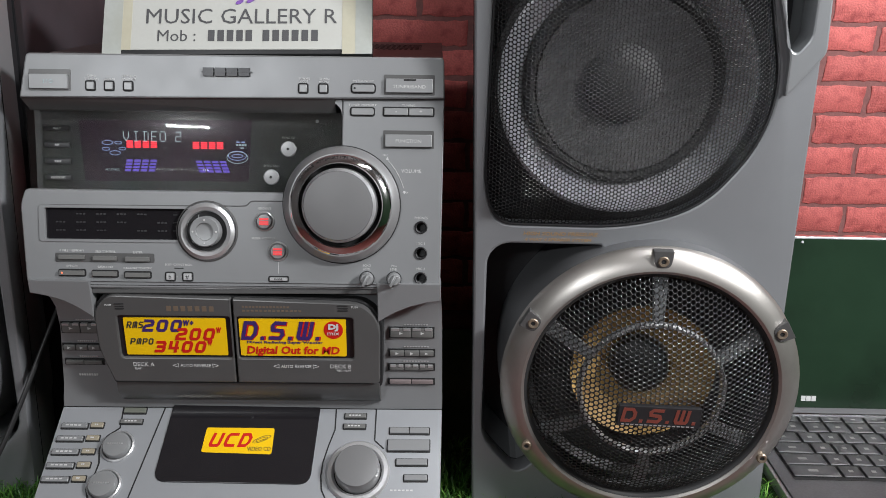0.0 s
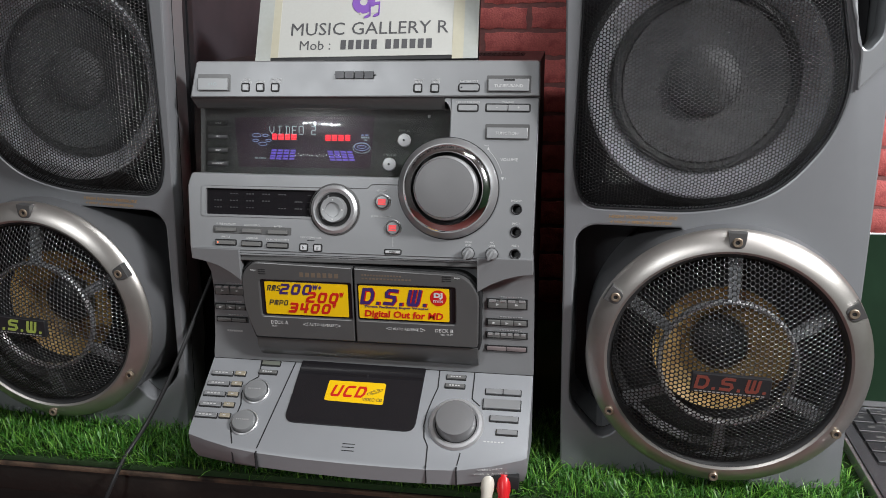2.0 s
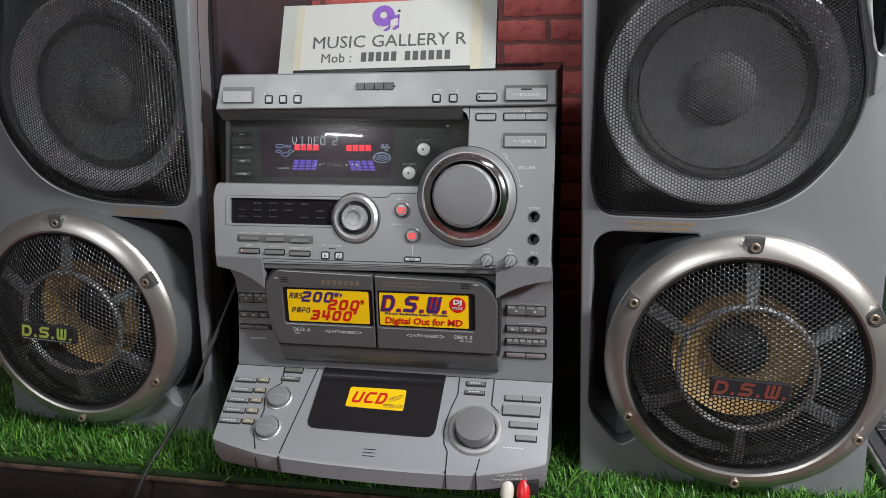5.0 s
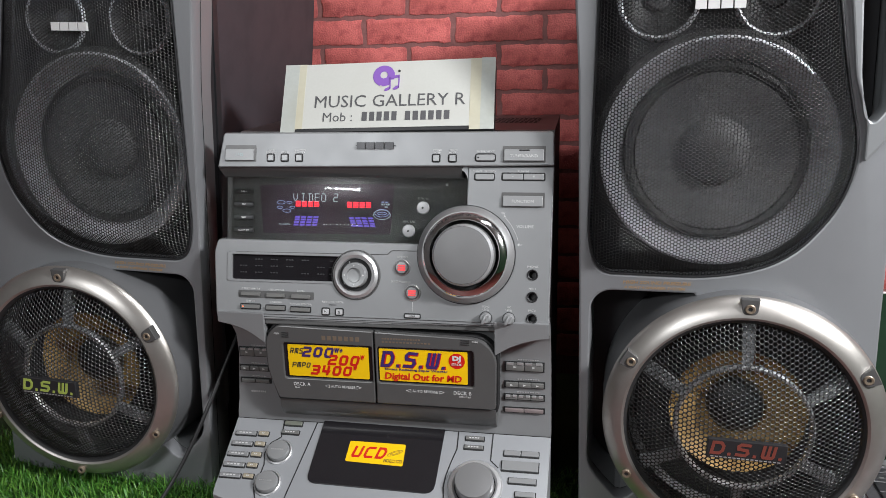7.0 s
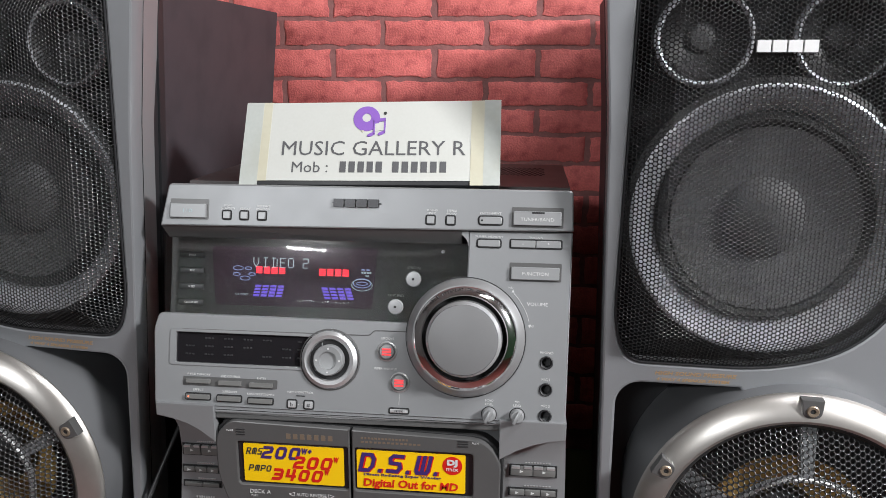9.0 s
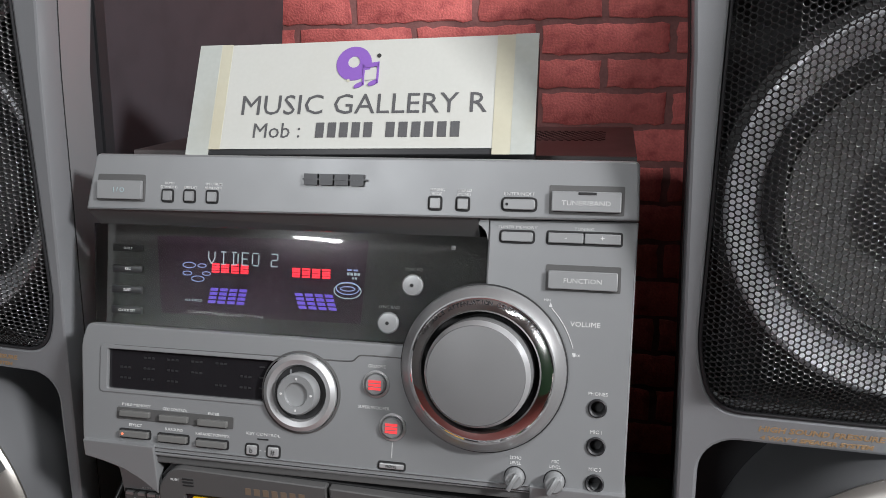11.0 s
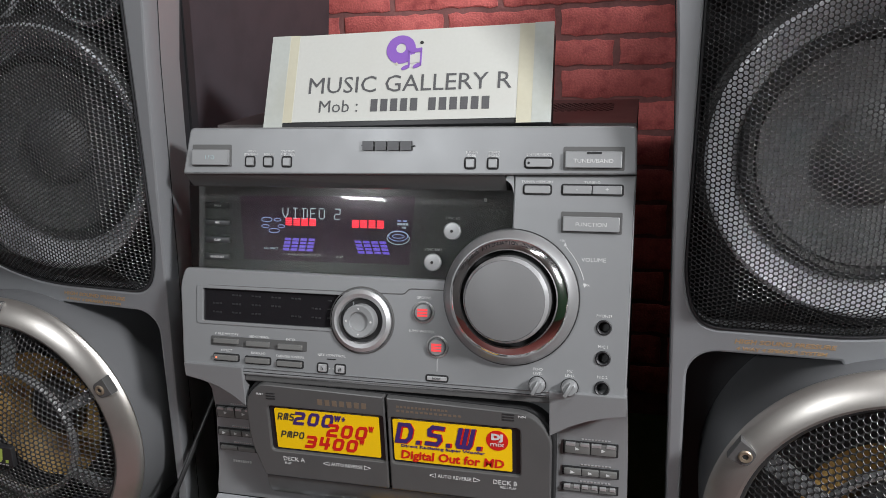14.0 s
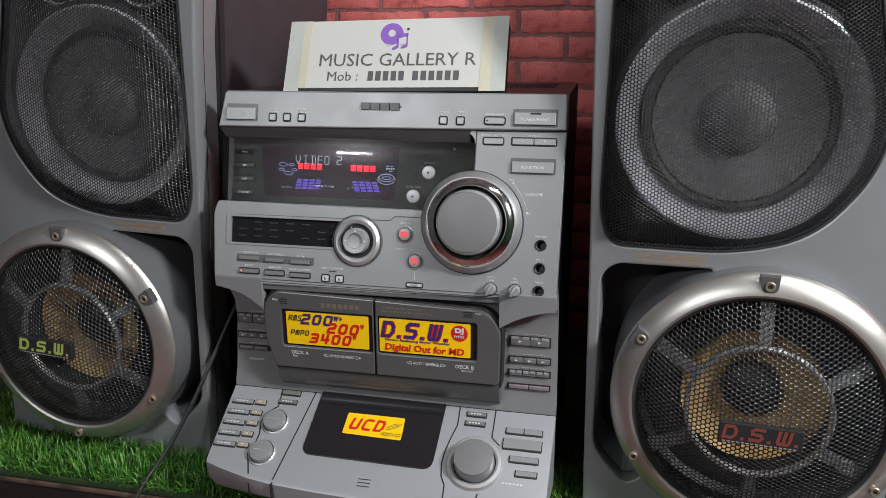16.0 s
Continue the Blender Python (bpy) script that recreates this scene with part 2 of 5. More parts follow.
def plate(outline, holes=(), front=0.0, back=0.004, bevel=0.0, flat=False):
    """A plate with holes: outline in (x, z), its front at y = front and its back at y = back; flat: outline in (x, y), front is the top."""
    cu = bpy.data.curves.new("outline", "CURVE")
    cu.dimensions, cu.fill_mode = "2D", "BOTH"
    for loop in (outline, *holes):
        sp = cu.splines.new("POLY")
        sp.points.add(len(loop) - 1)
        for pt, (x, z) in zip(sp.points, loop):
            pt.co = (x, z, 0, 1)
        sp.use_cyclic_u = True
    half = abs(back - front) / 2
    cu.extrude, cu.bevel_depth, cu.bevel_resolution = max(0.00001, half - bevel), bevel, 1
    if bevel:
        cu.offset = -bevel
    ob = bpy.data.objects.new("outline", cu)
    scene.collection.objects.link(ob)
    me = bpy.data.meshes.new_from_object(ob)
    bpy.data.objects.remove(ob)
    bpy.data.curves.remove(cu)
    me.materials.clear()
    mid = (front + back) / 2
    me.transform(Matrix.Translation((0, 0, -mid)) if flat else Matrix.Translation((0, mid, 0)) @ UPRIGHT)
    me.polygons.foreach_set("use_smooth", [True] * len(me.polygons))
    me.set_sharp_from_angle(angle=radians(35))
    return me


def lathe(profile, n=48, facing="front"):
    """A turned body: profile of (radius, height); facing front it stands out towards -y, facing up towards +z."""
    bm = bmesh.new()
    rings = []
    for r, h in profile:
        if r < 1e-6:
            rings.append([bm.verts.new((0, 0, h))])
        else:
            rings.append([bm.verts.new((r * math.cos(2 * math.pi * i / n), r * math.sin(2 * math.pi * i / n), h)) for i in range(n)])
    for a, b in zip(rings, rings[1:]):
        for i in range(n):
            j = (i + 1) % n
            f = [a[i % len(a)], a[j % len(a)], b[j % len(b)], b[i % len(b)]]
            f = list(dict.fromkeys(f))
            if len(f) > 2:
                bm.faces.new(f)
    if facing == "front":
        bmesh.ops.transform(bm, matrix=UPRIGHT, verts=bm.verts[:])
    return bm


def tube(points, r, n=10):
    cu = bpy.data.curves.new("line", "CURVE")
    cu.dimensions, cu.bevel_depth, cu.bevel_resolution, cu.use_fill_caps = "3D", r, max(1, n // 4), True
    sp = cu.splines.new("NURBS")
    sp.points.add(len(points) - 1)
    for pt, co in zip(sp.points, points):
        pt.co = (*co, 1)
    sp.order_u, sp.use_endpoint_u, cu.resolution_u = min(4, len(points)), True, 8
    ob = bpy.data.objects.new("line", cu)
    scene.collection.objects.link(ob)
    me = bpy.data.meshes.new_from_object(ob)
    bpy.data.objects.remove(ob)
    bpy.data.curves.remove(cu)
    me.materials.clear()
    return me


def lettering(text, size, width=0.0, thick=0.0001, bold=0.0, shear=0.0, align="CENTER"):
    """Raised letters in the x-z plane, baseline at z = 0, facing -y; size is the height of a capital; width: the length to fit."""
    cu = bpy.data.curves.new("letters", "FONT")
    cu.body, cu.size, cu.extrude, cu.offset, cu.shear = text, size / 0.69, thick, bold, shear
    cu.align_x, cu.resolution_u = align, 2
    ob = bpy.data.objects.new("letters", cu)
    scene.collection.objects.link(ob)
    me = bpy.data.meshes.new_from_object(ob)
    bpy.data.objects.remove(ob)
    bpy.data.curves.remove(cu)
    me.materials.clear()
    if width and me.vertices:
        xs = [v.co.x for v in me.vertices]
        me.transform(Matrix.Diagonal((width / max(1e-6, max(xs) - min(xs)), 1, 1, 1)))
        if align == "CENTER":
            xs = [v.co.x for v in me.vertices]
            me.transform(Matrix.Translation((-(max(xs) + min(xs)) / 2, 0, 0)))
    me.transform(UPRIGHT)
    return me


def bars(x0, x1, z0, z1, count, y0=-0.0001, y1=0.0003, gap=0.35):
    """Plain bars in place of writing."""
    bm, w = bmesh.new(), (x1 - x0) / count
    for i in range(count):
        block(x0 + i * w, x0 + (i + 1 - gap) * w, y0, y1, z0, z1, bm=bm)
    return bm


SQUARE_GLYPHS = {
    "D": [[(0, 0), (0, 1), (.72, 1), (1, .72), (1, .28), (.72, 0), (0, 0)]],
    "S": [[(1, .98), (.22, 1), (0, .82), (.08, .55), (.86, .5), (1, .24), (.80, 0), (0, .02)]],
    "W": [[(0, 1), (0, .14), (.12, 0), (.90, 0), (1, .14), (1, 1)], [(.5, 1), (.5, .08)]],
    "U": [[(0, 1), (0, .14), (.12, 0), (.90, 0), (1, .14), (1, 1)]],
    "C": [[(1, 1), (.20, 1), (0, .82), (0, .18), (.20, 0), (1, 0)]],
    "2": [[(0, 1), (.84, 1), (1, .84), (.94, .56), (.16, .46), (0, .30), (0, 0), (1, 0)]],
    "0": [[(.18, 0), (0, .18), (0, .82), (.18, 1), (.82, 1), (1, .82), (1, .18), (.82, 0), (.18, 0)]],
    "3": [[(0, 1), (.84, 1), (1, .84), (1, .62), (.86, .5), (.2, .5)], [(.86, .5), (1, .38), (1, .16), (.84, 0), (0, 0)]],
    "4": [[(0, 1), (0, .36), (1, .36)], [(.8, 1), (.8, 0)]],
    "R": [[(0, 0), (0, 1), (.84, 1), (1, .84), (1, .6), (.86, .46), (.12, .46)], [(.5, .46), (1, 0)]],
    "M": [[(0, 0), (0, .86), (.14, 1), (.86, 1), (1, .86), (1, 0)], [(.5, 1), (.5, .1)]],
    "P": [[(0, 0), (0, 1), (.84, 1), (1, .84), (1, .56), (.86, .4), (.12, .4)]],
    "O": [[(.18, 0), (0, .18), (0, .82), (.18, 1), (.82, 1), (1, .82), (1, .18), (.82, 0), (.18, 0)]],
}


def square_lettering(text, h, width, pen, shear=0.2, y=0.0):
    """Squared italic capitals drawn as broad pen strokes in the x-z plane, centred, baseline at z = 0."""
    advance = {".": 0.42, " ": 0.45}
    unit = width / (sum(advance.get(c, 1.0) for c in text) - 0.22)
    bm, x, layer = bmesh.new(), -width / 2, 0
    for c in text:
        w = 0.78 * unit - pen
        strokes = [[(0, .02), (0, .02 + pen / h)]] if c == "." else SQUARE_GLYPHS.get(c, [])
        for line in strokes:
            layer += 1
            if c == ".":
                pts = [Vector((x + pen * 0.5, 0.0)), Vector((x + pen * 0.5, pen))]
            else:
                pts = [Vector((x + pen / 2 + p * w, pen / 2 + q * (h - pen))) for p, q in line]
            rows, loop = [], line[0] == line[-1]
            if loop:
                pts.pop()
            for i, p in enumerate(pts):
                a = (p - pts[i - 1]).normalized() if i or loop else (pts[1] - p).normalized()
                b = (pts[(i + 1) % len(pts)] - p).normalized() if i + 1 < len(pts) or loop else a
                n = Vector((-(a + b).y, (a + b).x)).normalized()
                n *= pen / 2 / max(0.5, n.dot(Vector((-a.y, a.x))))
                end = Vector((0, 0))
                if c != "." and not loop:
                    end = -a * pen * 0.5 if i == 0 else (b * pen * 0.5 if i + 1 == len(pts) else end)
                rows.append([p + end + n, p + end - n])
            front = [[bm.verts.new((v.x + shear * v.y, y - 0.00002 * (layer % 3), v.y)) for v in r] for r in rows]
            for r0, r1 in zip(front, front[1:] + front[:1] if loop else front[1:]):
                bm.faces.new((r0[0], r1[0], r1[1], r0[1]))
        x += advance.get(c, 1.0) * unit
    made = bmesh.ops.extrude_face_region(bm, geom=bm.faces[:])
    bmesh.ops.translate(bm, vec=(0, 0.0002, 0), verts=[v for v in made["geom"] if isinstance(v, bmesh.types.BMVert)])
    return bm


def shift(x, y, z):
    return Matrix.Translation((x, y, z))


# ---- stereo system ----
FACE = pose(0, 0, 0, -14)
PLAT = pose(0, 0.0126, 0.058, 33.6)


def on_face(u, v, d=0.0):
    return FACE @ shift(u, d, v)


def on_plat(u, w, h=0.0):
    return PLAT @ shift(u, w, h)


stereo = thing("stereo_system", shift(0, 0.12, 0.0), "silver-grey hi-fi stereo with raked front, standing on artificial turf", "stereo system")

# casing
bm = bmesh.new()
prof = [(0.112, 0.3335), (0.245, 0.3335), (0.245, 0.02), (0.03, 0.02), (0.03, 0.045), (0.07, 0.09), (0.076, 0.17), (0.078, 0.188)]
sides = [[bm.verts.new((x, y, z)) for y, z in prof] for x in (-0.139, 0.1315)]
for s in sides:
    bm.faces.new(s)
for i in range(len(prof)):
    j = (i + 1) % len(prof)
    bm.faces.new((sides[0][i], sides[0][j], sides[1][j], sides[1][i]))
casing = part("casing", bm, CABINET, stereo, "dark brown-black metal casing with punched vents")
hole = block(0, 0.0022, 0, 0.0026, 0.3333, 0.3338)
slot_mesh = None
for i in range(16):
    for j in range(9):
        P = shift(0.048 + i * 0.0042 + (j % 2) * 0.0021, 0.172 + j * 0.0055, 0)
        if slot_mesh is None:
            slot_mesh = part("vent_slot", hole, GAP, casing, "small black vent hole", P)
        else:
            again = new("vent_slot", slot_mesh.data)
            again.parent = casing
            again.matrix_parent_inverse = slot_mesh.matrix_parent_inverse.copy()
            again.matrix_basis = slot_mesh.matrix_basis @ shift(i * 0.0042 + (j % 2) * 0.0021, j * 0.0055, 0)
for x in (-0.11, 0.105):
    for y in (0.05, 0.22):
        part("foot", lathe([(0.0, 0.0), (0.012, 0.0), (0.011, 0.021), (0.0, 0.021)], 20, "up"), RUBBER, stereo, "", shift(x, y, 0))

# top strip, raked
top = part("top_strip", plate(rounded([(-0.1446, 0.3165), (-0.1395, 0.3455), (0.1322, 0.3458), (0.1328, 0.3192), (0.06, 0.3182)], [0.001, 0.003, 0.003, 0.0005, 0.0005]), (), -0.0035, 0.02, 0.0012), SILVER, stereo, "", FACE)
# Underside sloping back to the display, a darker grey than the strip.
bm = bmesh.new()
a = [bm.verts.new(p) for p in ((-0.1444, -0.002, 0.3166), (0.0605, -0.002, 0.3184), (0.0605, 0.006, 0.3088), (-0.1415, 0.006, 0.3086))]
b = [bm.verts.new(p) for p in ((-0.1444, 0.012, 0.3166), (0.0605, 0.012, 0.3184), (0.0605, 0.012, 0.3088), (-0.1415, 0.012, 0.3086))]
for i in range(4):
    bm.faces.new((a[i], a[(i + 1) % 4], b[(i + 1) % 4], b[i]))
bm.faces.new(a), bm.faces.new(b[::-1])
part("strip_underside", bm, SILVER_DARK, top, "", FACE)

# main face: right column and lower panel in one plate
main = rounded([(-0.1446, 0.2575), (-0.148, 0.247), (-0.1456, 0.1975), (-0.1442, 0.1912), (0.1312, 0.1928), (0.1327, 0.3188), (0.0655, 0.3182), (0.0648, 0.28), (0.04, 0.268), (0.026, 0.2567)],
               [0.003, 0.004, 0.002, 0.002, 0.001, 0.0005, 0.0005, 0.001, 0.001, 0.001])
holes = [rect(-0.1335, -0.036, 0.2235, 0.2457, 0.002)] + [circle(0.118, v, 0.0034, 24) for v in (0.2345, 0.2172, 0.2002)]
panel = part("front_panel", plate(main, holes, 0.0, 0.012, 0.0009), SILVER, stereo, "", FACE)
part("corner_fillet", plate([(0.0653, 0.3186), (0.0653, 0.3085)] + [(0.0572 + 0.0078 * math.cos(a), 0.3085 + 0.0078 * math.sin(a)) for a in np.linspace(0, math.pi / 2, 9)] + [(0.0545, 0.3186)], (), 0.0004, 0.0035), SILVER, panel, "", FACE)
part("panel_lip", plate([(-0.1442, 0.1912), (0.1312, 0.1928), (0.1306, 0.189), (-0.1432, 0.187)], (), 0.002, 0.014, 0.0008), SILVER_DARK, panel, "", FACE)
part("seam", block(-0.1436, 0.1306, -0.0002, 0.001, 0.1934, 0.1938), GAP, panel, "", FACE)
part("step_line", tube([(-0.128, -0.0001, 0.2468), (-0.02, -0.0001, 0.2473), (0.0, -0.0001, 0.2474), (0.002, -0.0001, 0.2475), (0.0044, -0.0001, 0.2508), (0.006, -0.0001, 0.251), (0.0265, -0.0001, 0.2508)], 0.00035, 6), SILVER_DARK, panel, "", FACE)

# smoked display panel: a tinted pane with the readout well behind it
disp = part("display_panel", plate(rect(-0.1428, 0.0655, 0.2570, 0.3098, 0.0012), (), 0.0170, 0.0215, 0.0004), INNER, stereo, "glossy smoked display panel with lit readout", FACE)
PANE = FACE @ shift(0, 0.0042, 0.2565) @ pose(0, 0, 0, 3.5)
pane = part("display_pane", block(-0.1428, 0.0655, 0.0, 0.0012, 0.0, 0.0533, 0.0003), SMOKED, disp, "smoked plastic pane", PANE)
DEPTH = FACE @ shift(-0.00564, 0.0130, -0.0145) @ Matrix.Diagonal((1.0465, 1.0465, 1.0465, 1))
screen = part("display_screen", plate(rounded([(-0.1035, 0.3025), (0.0066, 0.3045), (0.0042, 0.2668), (-0.1002, 0.2664)], 0.001), (), 0.0036, 0.0039), SCREEN, disp, "dark purple vacuum display", DEPTH)
Y = 0.0033


def stroke(points, r=0.00022, mat=GLOW_WHITE, name="readout_segment"):
    return part(name, tube(points, r, 4), mat, screen, "", DEPTH)


# readout word, drawn in straight segments
for x, segs in ((-0.0735, "v"), (-0.0672, "i"), (-0.0612, "d"), (-0.0557, "e"), (-0.0503, "o"), (-0.0405, "2")):
    h, w, z = 0.0056, 0.0033, 0.2908
    shapes = {"v": [[(0, 1), (0, .45), (.5, 0), (1, .45), (1, 1)]], "i": [[(.5, 0), (.5, 1)], [(.1, 1), (.9, 1)], [(.1, 0), (.9, 0)]],
              "d": [[(0, 1), (.8, 1)], [(1, .9), (1, .1)], [(.8, 0), (0, 0)], [(.3, 0), (.3, 1)]], "e": [[(1, 1), (0, 1), (0, 0), (1, 0)], [(0, .5), (.8, .5)]],
              "o": [[(0, .1), (0, .9)], [(.1, 1), (.9, 1)], [(1, .9), (1, .1)], [(.9, 0), (.1, 0)]], "2": [[(0, 1), (1, 1), (1, .55)], [(.9, .5), (.1, .5)], [(0, .45), (0, 0), (1, 0)]]}[segs]
    for line in shapes:
        for p, q in zip(line, line[1:]):
            stroke([(x - w / 2 + p[0] * w, Y, z + p[1] * h), (x - w / 2 + q[0] * w, Y, z + q[1] * h)], 0.00028)


def meter(x0, x1, z0, z1, rows, mat, lean, name):
    w = (x1 - x0) / 4
    for i in range(4):
        bm = bmesh.new()
        for j in range(rows):
            za, zb = z0 + (z1 - z0) * j / rows, z0 + (z1 - z0) * (j + 0.72) / rows
            s0, s1 = lean * (1 - j / rows), lean * (1 - (j + .72) / rows)
            v = [bm.verts.new(p) for p in ((x0 + i * w + s0, Y, za), (x0 + (i + .8) * w + s0, Y, za), (x0 + (i + .8) * w + s1, Y, zb), (x0 + i * w + s1, Y, zb))]
            bm.faces.new(v)
        part(name, bm, mat, screen, "", DEPTH)


meter(-0.0733, -0.0529, 0.2868, 0.2913, 4, GLOW_RED, 0, "red_level_bar")
meter(-0.0312, -0.0108, 0.2865, 0.2910, 4, GLOW_RED, 0, "red_level_bar")
meter(-0.0734, -0.0530, 0.2724, 0.2802, 4, GLOW_VIOLET, -0.0017, "violet_level_bar")
meter(-0.0299, -0.0095, 0.2722, 0.2799, 4, GLOW_VIOLET, 0.0028, "violet_level_bar")


def oval(cx, cz, a, b, mat=GLOW_BLUE, r=0.00022):
    pts = [(cx + a * math.cos(t), Y, cz + b * math.sin(t)) for t in np.linspace(0, 2 * math.pi, 22)]
    return part("disc_symbol", tube(pts, r, 4), mat, screen, "", DEPTH)


for cx, cz, a in ((-0.0855, 0.2897, .0034), (-0.0786, 0.2897, .0022), (-0.0864, 0.2859, .0024), (-0.0761, 0.2861, .0022), (-0.0807, 0.2835, .0034)):
    oval(cx, cz, a, a * 0.38)
oval(-0.0029, 0.2826, 0.0058, 0.0028)
oval(-0.0029, 0.2815, 0.0068, 0.0036, GLOW_WHITE)
oval(-0.0029, 0.2824, 0.0036, 0.0010)
part("readout_text", lettering("ALL DISCS", 0.0012, 0.0092), GLOW_WHITE, screen, "", DEPTH @ shift(-0.0828, Y, 0.2728))
part("readout_text", bars(-0.0035, 0.0030, 0.2905, 0.2912, 2), GLOW_BLUE, screen, "", DEPTH @ shift(0, Y, 0))
part("readout_text", bars(-0.0035, 0.0035, 0.2885, 0.2897, 4), GLOW_WHITE, screen, "", DEPTH @ shift(0, Y, 0))
part("readout_text", bars(-0.0008, 0.0018, 0.2868, 0.2877, 2), GLOW_WHITE, screen, "", DEPTH @ shift(0, Y, 0))
for (z, word) in ((0.2973, "DAILY"), (0.2866, "REC"), (0.2757, "SLEEP"), (0.265, "CLOCK SET")):
    k = part("button", block(-0.1325, -0.1148, 0.0022, 0.0046, z - 0.0021, z + 0.0019, 0.0008), BLACK, disp, "small black timer button", FACE)
    part("button_text", lettering(word, 0.0013), LETTER, k, "", on_face(-0.1232, z - 0.0007, 0.0021))
part("sensor_window", block(0.0471, 0.0492, 0.0036, 0.0041, 0.3030, 0.3050, 0.0003), FRAME_GREY, disp, "", FACE)
for u, v, word in ((0.0293, 0.2855, "SYNC EQ"), (0.0178, 0.2668, "SYNC BASS")):
    k = part("sync_button", lathe([(0.0052, 0), (0.0052, 0.0022), (0.0046, 0.003), (0, 0.0034)], 32), BUTTON, disp, "round silver sync button", on_face(u, v, 0.0042))
    part("button_dot", lathe([(0.0009, 0), (0.0008, 0.0003), (0, 0.0003)], 12), GAP, k, "", on_face(u, v, 0.0009))
    part("button_text", lettering(word, 0.0015), LETTER, disp, "", on_face(u, v + 0.0068, 0.0037))

# volume knob
VC = (0.0652, 0.2490)
vol = part("volume_base", lathe([(0.03861, -0.004), (0.03861, 0.003), (0.03764, 0.0048), (0.03395, 0.0078), (0.03317, 0.0078)], 72), SURROUND, stereo, "brushed aluminium volume surround", on_face(*VC))
part("volume_groove", lathe([(0.03929, -0.003), (0.03929, 0.0015), (0.03841, 0.0018)], 72), GAP, vol, "", on_face(*VC))
part("chrome_ring", lathe([(0.03395, 0.0068), (0.03317, 0.0080), (0.03152, 0.0094), (0.02939, 0.0106), (0.02803, 0.0111), (0.02726, 0.0106), (0.02687, 0.0040)], 96), POLISHED, vol, "polished ring mirroring red and green surroundings", on_face(*VC))
part("dark_gap", lathe([(0.02716, 0.0046), (0.02541, 0.0030), (0.02406, 0.004)], 72), GAP, vol, "", on_face(*VC))
kn = part("volume_knob", lathe([(0.02444, 0.004), (0.02425, 0.015), (0.02386, 0.0175), (0.02250, 0.0212), (0.02192, 0.0220), (0.01552, 0.0230), (0.00776, 0.0235), (0, 0.0237)], 72), KNOB, vol, "large dark grey volume knob", on_face(*VC))
part("knob_bevel", lathe([(0.02401, 0.0171), (0.02260, 0.0211), (0.02226, 0.0216)], 72), SATIN, kn, "", on_face(VC[0], VC[1], -0.0001))
word = "VARIABLE ATTENUATION CONTROL SYSTEM"
for i, ch in enumerate(word):
    if ch != " ":
        ang = radians(150 - 120 * i / (len(word) - 1))
        part("ring_letter", lettering(ch, 0.0021, thick=0.00006), EMBLEM, vol, "", on_face(VC[0] + 0.0305 * math.cos(ang), VC[1] + 0.0305 * math.sin(ang), -0.0102) @ pose(0, 0, 0, 0, 90 - math.degrees(ang), 0) @ pose(0, 0, 0, -31))
part("panel_text", lettering("VOLUME", 0.0022, 0.0134), LETTER, panel, "", on_face(0.1111, 0.2708))
part("panel_text", lettering("MIN", 0.0012), LETTER, panel, "", on_face(0.0937, 0.2816))
part("panel_text", lettering("MAX", 0.0012), LETTER, panel, "", on_face(0.1075, 0.2570))
arc = [(VC[0] + 0.0425 * math.cos(radians(a)), -0.0001, VC[1] + 0.0425 * math.sin(radians(a))) for a in range(44, 14, -4)]
part("volume_arrow", tube(arc, 0.00018, 4), LETTER, panel, "", FACE)
for a, s in ((45, 1), (13, -1)):
    cx, cz = VC[0] + 0.0425 * math.cos(radians(a)), VC[1] + 0.0425 * math.sin(radians(a))
    part("arrow_head", plate([(cx - 0.0009, cz), (cx + 0.0009, cz), (cx, cz + 0.0022 * s)] if s > 0 else [(cx - 0.0009, cz), (cx, cz + 0.0022 * s), (cx + 0.0009, cz)], (), -0.0002, 0.0002), LETTER, panel, "", FACE)

# top strip controls


def face_button(x0, x1, v0, v1, mat=BUTTON, proud=0.0016, base=-0.0035, r=0.0007, name="button", rim=0.0010, parent=None, label=""):
    parent = parent or panel
    b = part(name, plate(rect(x0, x1, v0, v1, r), (), base - proud, base + 0.001, 0.0004), mat, parent, label, FACE)
    part("button_slot", plate(rect(x0 - rim, x1 + rim, v0 - rim, v1 + rim, r + rim), (), base - 0.00025, base + 0.001), GAP, b, "", FACE)
    return b


def face_word(text, u, v, h=0.0013, w=0.0, d=0.0, mat=LETTER, parent=None):
    return part("panel_text", lettering(text, h, w), mat, parent or panel, "", on_face(u, v, d - 0.0001))


S = -0.0035
part("button_recess", plate(rect(-0.1375, -0.1105, 0.3212, 0.3350, 0.001), (), S - 0.0003, 0.0), SILVER_DARK, top, "", FACE)
pw = face_button(-0.1370, -0.1118, 0.3222, 0.3318, BUTTON, 0.0022, S, parent=top, name="power_button", label="wide silver power button")
face_word("I / O", -0.1244, 0.3258, 0.0024, 0, S - 0.0022, LETTER_BLUE, pw)
for u, word in ((-0.0978, "(STANDBY)"), (-0.0857, "DISPLAY"), (-0.0734, "ANALYZER"), (0.0403, "MODE"), (0.0534, "/MONO")):
    face_button(u - 0.0025, u + 0.0025, 0.3222, 0.3272, BUTTON, 0.0012, S, parent=top)
    face_word(word, u + 0.0005, 0.3285, 0.0013, 0, S, parent=top)
for u, word in ((-0.0978, "DEMO"), (-0.0734, "SPECTRUM"), (0.0403, "TUNING"), (0.0534, "STEREO")):
    face_word(word, u + 0.0008, 0.3304, 0.0013, 0, S, parent=top)
